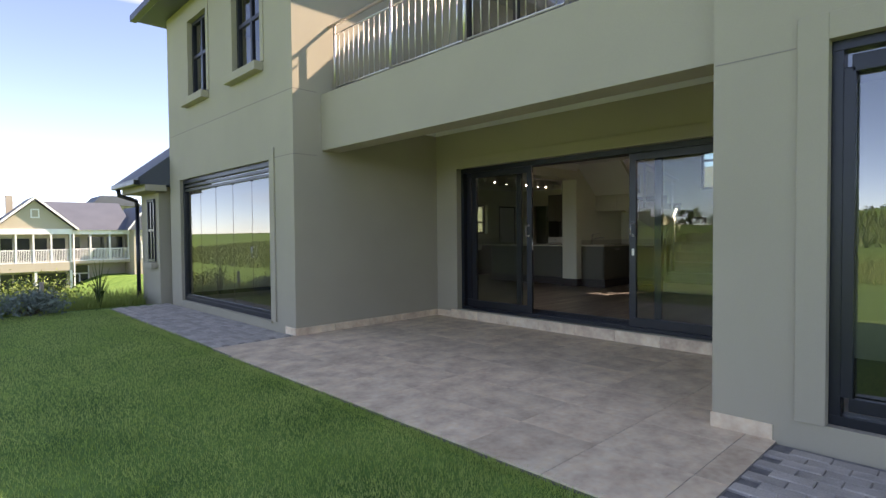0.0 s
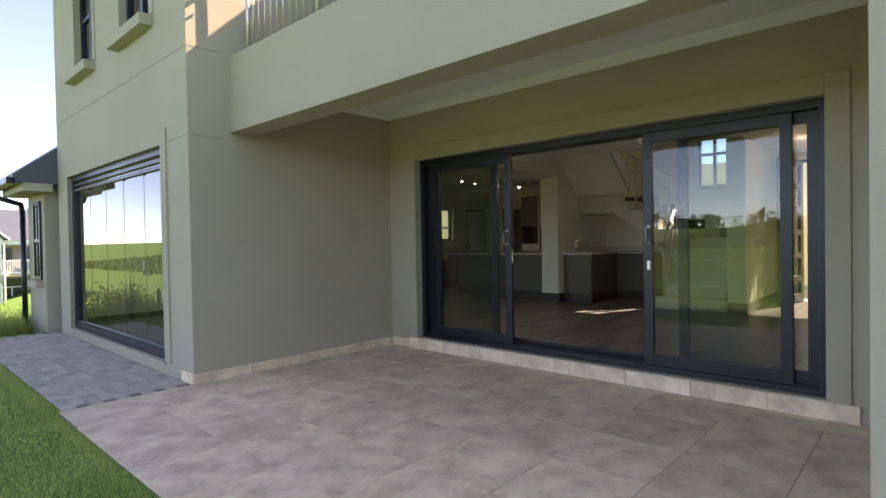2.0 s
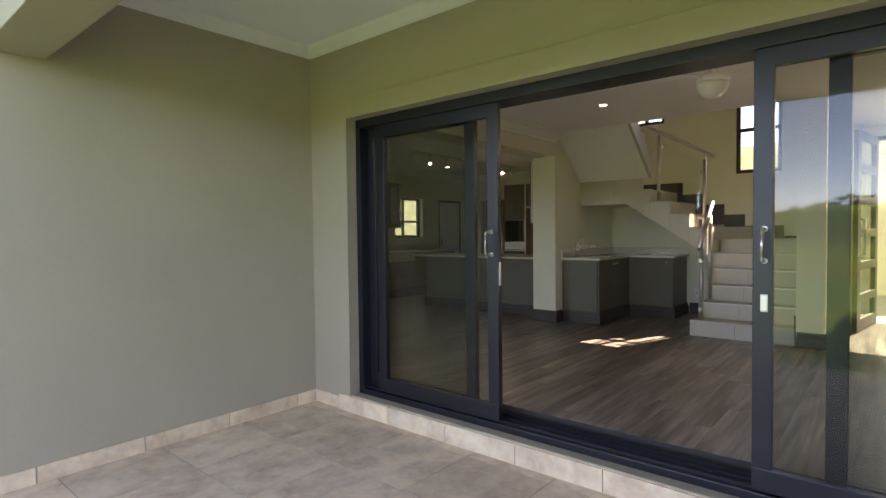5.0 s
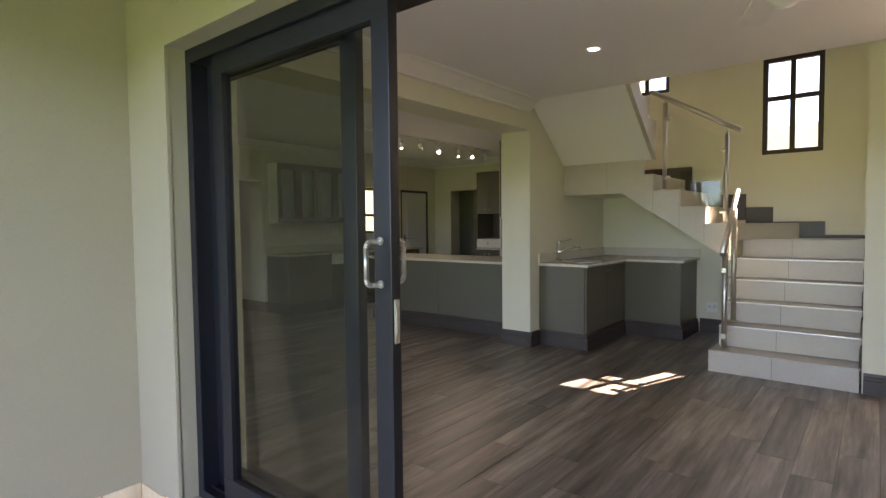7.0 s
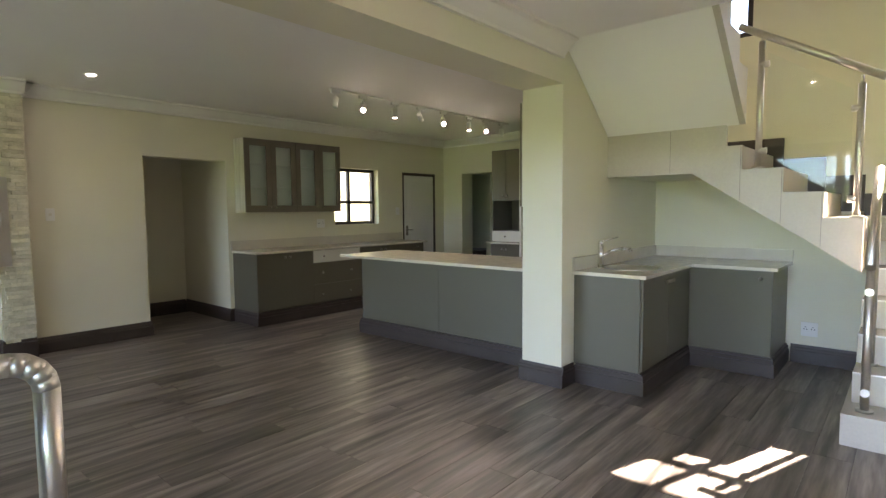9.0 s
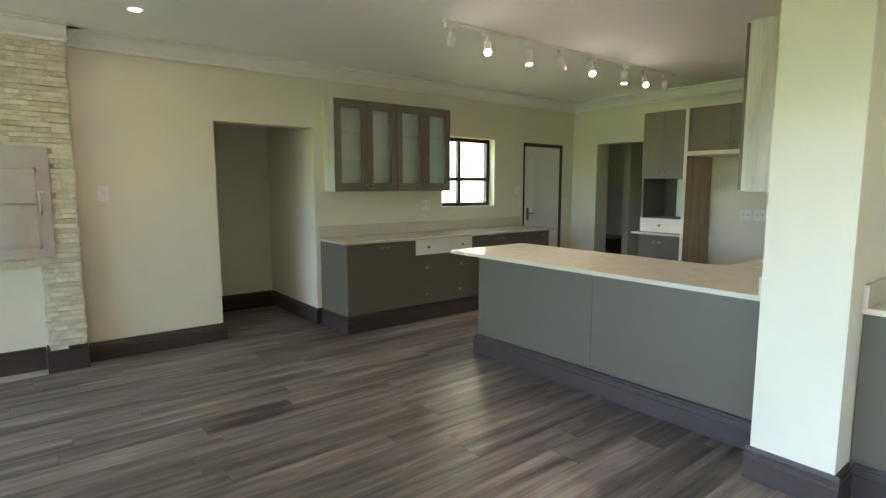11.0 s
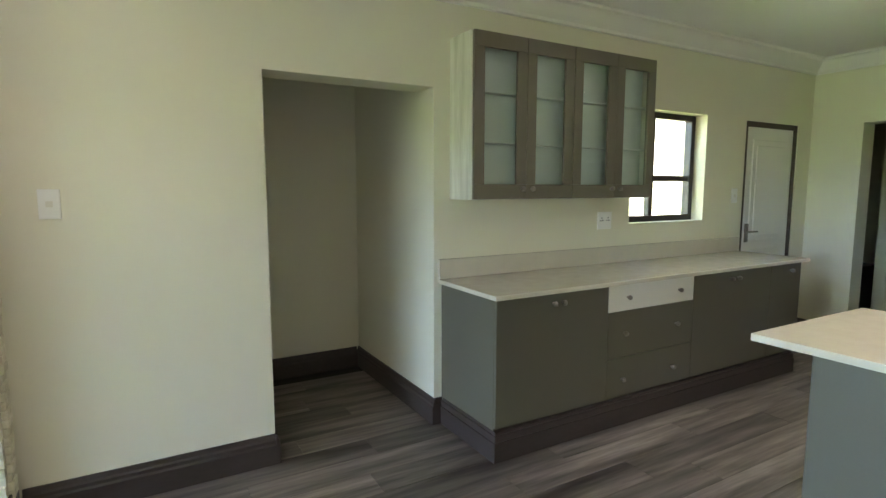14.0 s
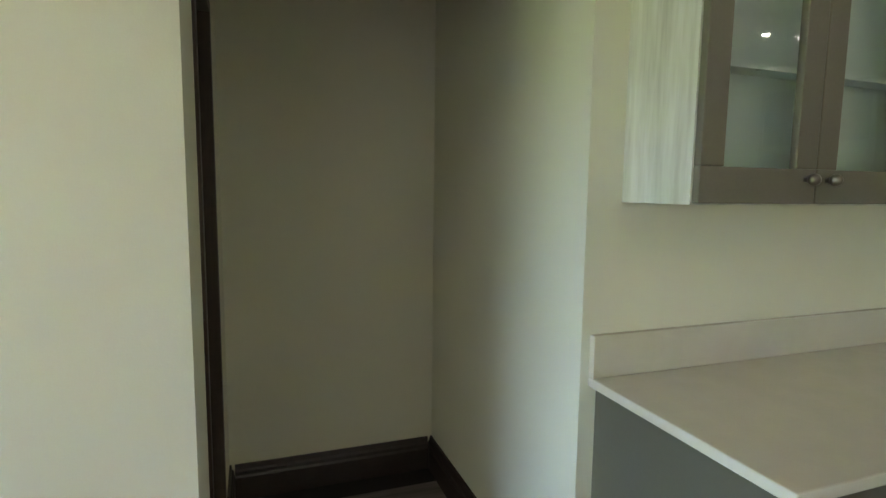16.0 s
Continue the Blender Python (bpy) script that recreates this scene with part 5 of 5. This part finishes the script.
nb("door_frame", FARWHITE, (9.55, NY + 2.68, -1.95, 11.05, NY + 2.74, -1.85), (9.55, NY + 2.68, -3.3, 9.65, NY + 2.74, -1.2), (10.25, NY + 2.68, -3.3, 10.35, NY + 2.74, -1.9), (10.95, NY + 2.68, -3.3, 11.05, NY + 2.74, -1.2))
nb("downpipe", FARWHITE, (9.42, NY - 0.1, -3.4, 9.52, NY, 1.9))
nb("window", FARWHITE, (14.6, NY - 0.45, -0.6, 15.2, NY - 0.39, 1.0))
nb("chimney", FARWALL, (5.4, NY + 5, 3.5, 5.9, NY + 5.5, 5.1))
far_house = thing("house", (20, 90, -3), "distant grey roofed house on the rise", "house")
Shape().box(17.6, 90, -3, 23, 95, 5.9).done("wall", FARWALL, far_house)
Shape().prism([(17.0, 5.9), (18.4, 7.3), (22.0, 7.3), (23.6, 5.9)], "y", 89, 96).done("roof", SLATE, far_house)
for k in range(4):
    Shape().box(18.0 + 1.1 * k, 89.95, 4.6, 18.6 + 1.1 * k, 90.02, 5.6).done("window", DARKPANE, far_house)


# ---- planting ----
def blades(name, count, region, height, width, mat, lean, label, category, place=None):
    """Many single blades over a region, as one mesh."""
    rng = np.random.default_rng(len(name) * 7 + count)
    x0, x1, y0, y1 = region
    if place is None:
        px, py = rng.uniform(x0, x1, count), rng.uniform(y0, y1, count)
    else:
        px, py = place(rng, count)
    pz = np.array([land(a, b) for a, b in zip(px, py)])
    h = rng.uniform(0.55, 1.25, count) * height
    ang = rng.uniform(0, math.tau, count)
    bend = rng.uniform(0.1, 1.0, count) * lean * h
    w = width * rng.uniform(0.6, 1.3, count)
    bx, by = np.cos(ang), np.sin(ang)
    v = np.empty((count, 3, 3))
    v[:, 0] = np.stack([px - by * w, py + bx * w, pz - 0.004], 1)
    v[:, 1] = np.stack([px + by * w, py - bx * w, pz - 0.004], 1)
    v[:, 2] = np.stack([px + bx * bend, py + by * bend, pz + h], 1)
    data = bpy.data.meshes.new(name)
    data.from_pydata(v.reshape(-1, 3).tolist(), [], np.arange(count * 3).reshape(-1, 3).tolist())
    data.materials.append(mat)
    return tagged(new(name, data), label, category, kind="stuff")


def near_lawn(rng, n):
    y = 0.2 + 12.2 * rng.random(n) ** 1.35
    return 2.74 - 4.6 * rng.random(n) ** 1.1, y


blades("lawn_grass", 230000, (0, 0, 0, 0), 0.028, 0.0028, BLADE, 1.1, "short mown green lawn grass with dry patches", "grass", near_lawn)
blades("lawn_edge", 9000, (2.66, 2.79, 0.2, 12.3), 0.035, 0.003, BLADE, 1.3, "lawn grass creeping over the tile edge", "grass")
blades("meadow_grass", 52000, (-3.0, 4.5, 13.4, 36.0), 0.42, 0.012, MEADOW, 0.8, "long unmown meadow grass on the slope", "grass")
blades("meadow_edge", 9000, (-3.0, 3.6, 12.8, 14.5), 0.26, 0.008, MEADOW, 0.8, "tall grass at the lawn's edge", "grass")

blades("meadow_front", 16000, (-16.0, -8.5, -6.0, 34.0), 0.45, 0.012, MEADOW, 0.7, "long unmown grass beyond the lawn", "grass")
blades("scrub_belt", 24000, (-62.0, -24.0, -60.0, 150.0), 0.9, 0.11, LEAF, 0.7, "dark low scrub across the valley", "scrub")


def shrub(name, place, size, mat, count, leaf_size, label, category, seed):
    """A bush of stems and many small leaves, thinner at the rim."""
    rng = random.Random(seed)
    t = thing(name, place, label, category)
    s = Shape()
    tips = []
    for k in range(16):
        a, r = rng.uniform(0, math.tau), rng.uniform(0.2, 1.0)
        tip = Vector((place[0] + math.cos(a) * r * size[0], place[1] + math.sin(a) * r * size[1], place[2] + size[2] * (1.05 - 0.55 * r) * rng.uniform(0.6, 1.05)))
        s.bar(place, tip, 0.012, 0.004, seg=6)
        tips.append(tip)
    s.done("stem", BARK, t)
    verts, faces = [], []
    for k in range(count):
        c = rng.choice(tips) + Vector([rng.gauss(0, 0.22) * d for d in size])
        c.z = max(c.z, place[2] + 0.02)
        a = Vector([rng.uniform(-1, 1) for _ in range(3)]).normalized()
        b = a.cross(Vector([rng.uniform(-1, 1) for _ in range(3)])).normalized()
        n = len(verts)
        L = leaf_size * rng.uniform(0.6, 1.3)
        verts += [c - a * L, c + b * L * 0.4, c + a * L, c - b * L * 0.4]
        faces.append((n, n + 1, n + 2, n + 3))
    data = bpy.data.meshes.new("foliage")
    data.from_pydata(verts, [], faces)
    data.materials.append(mat)
    ob = new("foliage", data)
    ob.parent, ob.matrix_parent_inverse = t, Matrix.Translation(-t.location)
    tagged(ob, kind="stuff")


for k, (x, y, sx, sz, mat, lab) in enumerate((
        (1.55, 12.5, 0.55, 0.38, SILVER, "silvery lavender bush at the lawn's edge"),
        (0.6, 12.7, 0.6, 0.36, SILVER, "silvery lavender bush at the lawn's edge"),
        (-0.4, 12.9, 0.7, 0.4, SILVER, "silvery lavender bush at the lawn's edge"),
        (2.2, 15.5, 0.8, 0.75, LEAF, "loose green shrub on the slope"),
        (1.4, 18.0, 1.0, 0.9, LEAF, "loose green shrub on the slope"),
        (2.6, 20.5, 1.1, 1.0, MEADOW, "yellow green shrub on the slope"),
        (1.2, 23.5, 1.6, 1.25, MEADOW, "clipped yellow green hedge bush"),
        (3.4, 24.5, 1.5, 1.2, MEADOW, "clipped yellow green hedge bush"),
        (4.9, 26.0, 1.3, 1.1, LEAF, "green garden shrub on the slope"),
        (0.2, 27.0, 1.6, 1.2, LEAF, "green garden shrub on the slope"))):
    shrub("bush", (x, y, land(x, y) - 0.02), (sx, sx, sz), mat, 1500, 0.035 + 0.012 * sx, lab, "bush", 20 + k)
spiky = thing("spiky_plant", (2.75, 12.9, land(2.75, 12.9)), "tall thin leaved plant at the lawn's edge", "plant")
s = Shape()
rng = random.Random(5)
for k in range(13):
    a, h = rng.uniform(0, math.tau), rng.uniform(0.4, 1.0)
    p = Vector((2.75, 12.9, land(2.75, 12.9)))
    m = p + Vector((math.cos(a) * 0.07, math.sin(a) * 0.07, h * 0.6))
    s.bar(p, m, 0.014, 0.010, seg=5).bar(m, m + Vector((math.cos(a) * 0.12, math.sin(a) * 0.12, h * 0.4)), 0.010, 0.002, seg=5)
s.done("leaves", LEAF, spiky)
post = thing("fence_post", (1.95, 13.8, land(1.95, 13.8)), "short pale timber fence post", "post")
Shape().bar((1.95, 13.8, land(1.95, 13.8) - 0.1), (1.95, 13.8, land(1.95, 13.8) + 0.62), 0.04, seg=10).done("stake", OAK, post)


def far_woods(name, spots, label):
    """Uneven belts of distant trees, as clumps of leaves."""
    rng = random.Random(len(name))
    verts, faces = [], []
    for x, y, r, h in spots:
        for k in range(70):
            a, e = rng.uniform(0, math.tau), rng.random()
            c = Vector((x + math.cos(a) * r * (1 - e * e) * rng.random(), y + math.sin(a) * r * rng.random(), land(x, y) + h * (0.1 + 0.9 * e)))
            n = len(verts)
            for q in range(3):
                verts.append(c + Vector([rng.gauss(0, 0.16) * r for _ in range(3)]))
            faces.append((n, n + 1, n + 2))
    data = bpy.data.meshes.new(name)
    data.from_pydata(verts, [], faces)
    data.materials.append(FARLEAF)
    return tagged(new(name, data), label, "woods", kind="stuff")


rng = random.Random(3)
far_woods("far_woods", [(rng.uniform(-330, -240), rng.uniform(-420, 330), rng.uniform(4, 9), rng.uniform(3, 8)) for _ in range(230)] + [(13.5, 100, 3, 8.8), (11, 104, 2.5, 8.0)], "dark belt of distant trees on the horizon")

# ---- small pieces: ledgestones, planks, tiles, pavers ----
def block(name, sx, sy, sz, mat, bevel):
    s = Shape().box(-sx / 2, -sy / 2, -sz / 2, sx / 2, sy / 2, sz / 2)
    if bevel:
        top = [e for e in s.bm.edges if all(v.co.z > 0 for v in e.verts)]
        bmesh.ops.bevel(s.bm, geom=top, offset=bevel, segments=1, affect="EDGES")
    bmesh.ops.recalc_face_normals(s.bm, faces=s.bm.faces)
    data = bpy.data.meshes.new(name)
    s.bm.to_mesh(data)
    s.bm.free()
    data.materials.append(mat)
    return data


# ledgestones round the braai, and their ends on the side
rng = random.Random(11)
STONES = [block("ledgestone", l, 0.04, h, LEDGE, 0.002) for l, h in ((0.16, 0.034), (0.11, 0.034), (0.2, 0.034), (0.075, 0.034), (0.14, 0.069))]
z, row = 0.395, 0
while z < CEIL - 0.13:
    x = 7.775
    lo = 6.62
    while x > lo:
        i = rng.choice((0, 0, 1, 1, 2, 3))
        l = (0.16, 0.11, 0.2, 0.075, 0.14)[i]
        c = x - l / 2
        in_steel = 1.085 < z < 1.86 and c + l / 2 > 6.76 and c - l / 2 < 7.60
        in_open = z < 1.02 and c + l / 2 > 6.82 and c - l / 2 < 7.545
        if in_steel or in_open:
            if x > 7.6 and x - 0.075 > (7.595 if in_steel else 7.53):
                l, i = 0.075, 3
                c = x - l / 2
            else:
                x -= 0.02
                continue
        if z > 1.0 or c > 7.4 or c < 6.9:
            shared("ledgestone", STONES[i], (c, YS - 0.012 + rng.uniform(-0.012, 0.008), z + 0.0175), braai)
        x -= l + 0.002
    shared("ledgestone", STONES[3], (7.772 + rng.uniform(-0.004, 0.004), 10.99 + rng.uniform(-0.003, 0.003), z + 0.0175), braai, math.pi / 2)
    z += 0.0362
    row += 1

# indoor floor: grey planks along x over a dark bed
bed = slab("floor", (4.05, 7.40, 0.0, 6.80, 11.85, F - 0.004), UNDER, "grey oak vinyl plank floor", "floor")
bed2 = slab("floor_main", (6.80, -3.0, 0.0, 12.5, 11.05, F - 0.004), UNDER, "grey oak vinyl plank floor", "floor")
slab("floor_kitchen_end", (12.5, 6.76, 0.0, 15.6, 11.05, F - 0.004), UNDER, "grey oak vinyl plank floor", "floor")
slab("floor_alcove", (7.42, 11.05, 0.0, 9.74, 12.27, F - 0.004), UNDER, "grey oak vinyl plank floor in the alcove", "floor")
PW, PL = 0.178, 1.22
PLANKS = [block("floor_plank", PL - 0.002, PW - 0.002, 0.004, PLANK, 0.0006)]
rng = random.Random(8)
near_planks, rest = [], []
for r in range(int((12.25 + 3.0) / PW)):
    y = -3.0 + PW / 2 + r * PW
    x = 4.05 + rng.uniform(-1.2, 0)
    while x < 15.6:
        c = x + PL / 2
        lo, hi = (6.80, 12.5) if y < 7.1 else (4.05, 15.6) if y < 11.05 else (8.82, 9.74)
        a, b = max(x, lo), min(x + PL, hi)
        if b - a > 0.03:
            item = (a, b, y)
            full = b - a > PL - 0.01
            if full and 6.8 < a < 10.4 and 4.2 < y < 11.05:
                near_planks.append(item)
            else:
                rest.append(item)
        x += PL
for a, b, y in near_planks[:300]:
    shared("floor_plank", PLANKS[0], ((a + b) / 2, y, F - 0.002), bed2)
rest += near_planks[300:]
TONES = 4
for tone in range(TONES):
    s = bmesh.new()
    for a, b, y in rest[tone::TONES]:
        for z in (F,):
            q = [s.verts.new(p) for p in ((a + 0.001, y - PW / 2 + 0.001, z), (b - 0.001, y - PW / 2 + 0.001, z), (b - 0.001, y + PW / 2 - 0.001, z), (a + 0.001, y + PW / 2 - 0.001, z))]
            f = s.faces.new(q)
    ret = bmesh.ops.extrude_face_region(s, geom=list(s.faces))
    bmesh.ops.translate(s, vec=(0, 0, -0.0038), verts=[g for g in ret["geom"] if isinstance(g, bmesh.types.BMVert)])
    bmesh.ops.recalc_face_normals(s, faces=s.faces)
    data = bpy.data.meshes.new("floor_planks")
    s.to_mesh(data)
    s.free()
    data.materials.append(PLANK)
    ob = new("floor_planks", data)
    ob.parent, ob.matrix_parent_inverse = bed2, Matrix.Identity(4)
    tagged(ob, kind="stuff")

# patio tiles, 600 mm, on a grout bed, with a skirting of cut tiles
patio = slab("pavement_patio", (2.76, 1.60, -0.15, 6.45, 7.12, -0.0035), GROUT, "beige stone look tiled patio", "pavement")
full_tile = block("patio_tile", 0.596, 0.596, 0.012, TILE, 0.0015)
for i in range(7):
    for j in range(10):
        x0, y0 = 2.76 + 0.6 * i - 0.01, 1.18 + 0.6 * j
        a, b, c, d = max(x0, 2.76), min(x0 + 0.6, 6.45), max(y0, 1.60), min(y0 + 0.6, 7.15)
        if b - a < 0.02 or d - c < 0.02:
            continue
        data = full_tile if b - a > 0.57 and d - c > 0.59 else block("patio_tile", b - a - 0.004, d - c - 0.004, 0.012, TILE, 0.0015)
        shared("patio_tile", data, ((a + b) / 2, (c + d) / 2, -0.006), patio)


def skirt_tiles(axis, u0, u1, at, s, under):
    u = u0
    while u < u1 - 0.02:
        e = min(u + 0.596, u1)
        t = Shape()
        if axis == "x":
            t.box(u + 0.002, at, 0.001, e - 0.002, at + s * 0.010, 0.102, 0.0015)
        else:
            t.box(at, u + 0.002, 0.001, at + s * 0.010, e - 0.002, 0.102, 0.0015)
        t.done("skirting_tile", TILE, under)
        u += 0.6


skirt_tiles("x", 3.85, 6.44, 7.12, -1, patio)
skirt_tiles("y", 7.11, 7.40, 3.85, -1, patio)
skirt_tiles("y", 6.79, 7.11, 6.45, -1, patio)
skirt_tiles("y", 1.62, 2.0, 4.21, -1, patio)
skirt_tiles("x", 4.20, 6.44, 1.99, 1, patio)
for k in range(8):
    y = 2.2 + 0.5725 * k
    Shape().box(6.425, y + 0.002, 0.001, 6.438, y + 0.5705, 0.132, 0.0015).done("riser_tile", TILE, patio)

# clay pavers beside the house
paving = slab("pavement_side", (2.80, 7.15, -0.15, 3.85, 12.3, -0.02), SAND, "grey clay paver strip along the house", "pavement")
paving2 = slab("pavement_right", (2.80, -3.0, -0.15, 4.21, 1.60, -0.02), SAND, "grey clay paver strip beside the patio", "pavement")
PAVE = block("paver", 0.206, 0.100, 0.05, PAVER, 0.005)
rng = random.Random(4)


def lay(under, x0, x1, y0, y1):
    r = 0
    x = x0 + 0.053
    while x < x1 - 0.03:
        y = y0 + 0.105 + (0.105 if r % 2 else 0.0)
        while y < y1 - 0.09:
            shared("paver", PAVE, (x, y, -0.028 + rng.uniform(-0.003, 0.003)), under, math.pi / 2 + rng.uniform(-0.025, 0.025))
            y += 0.2095
        x += 0.1035
        r += 1


lay(paving, 2.80, 3.85, 7.17, 12.3)
lay(paving2, 2.80, 4.21, -0.6, 1.60)
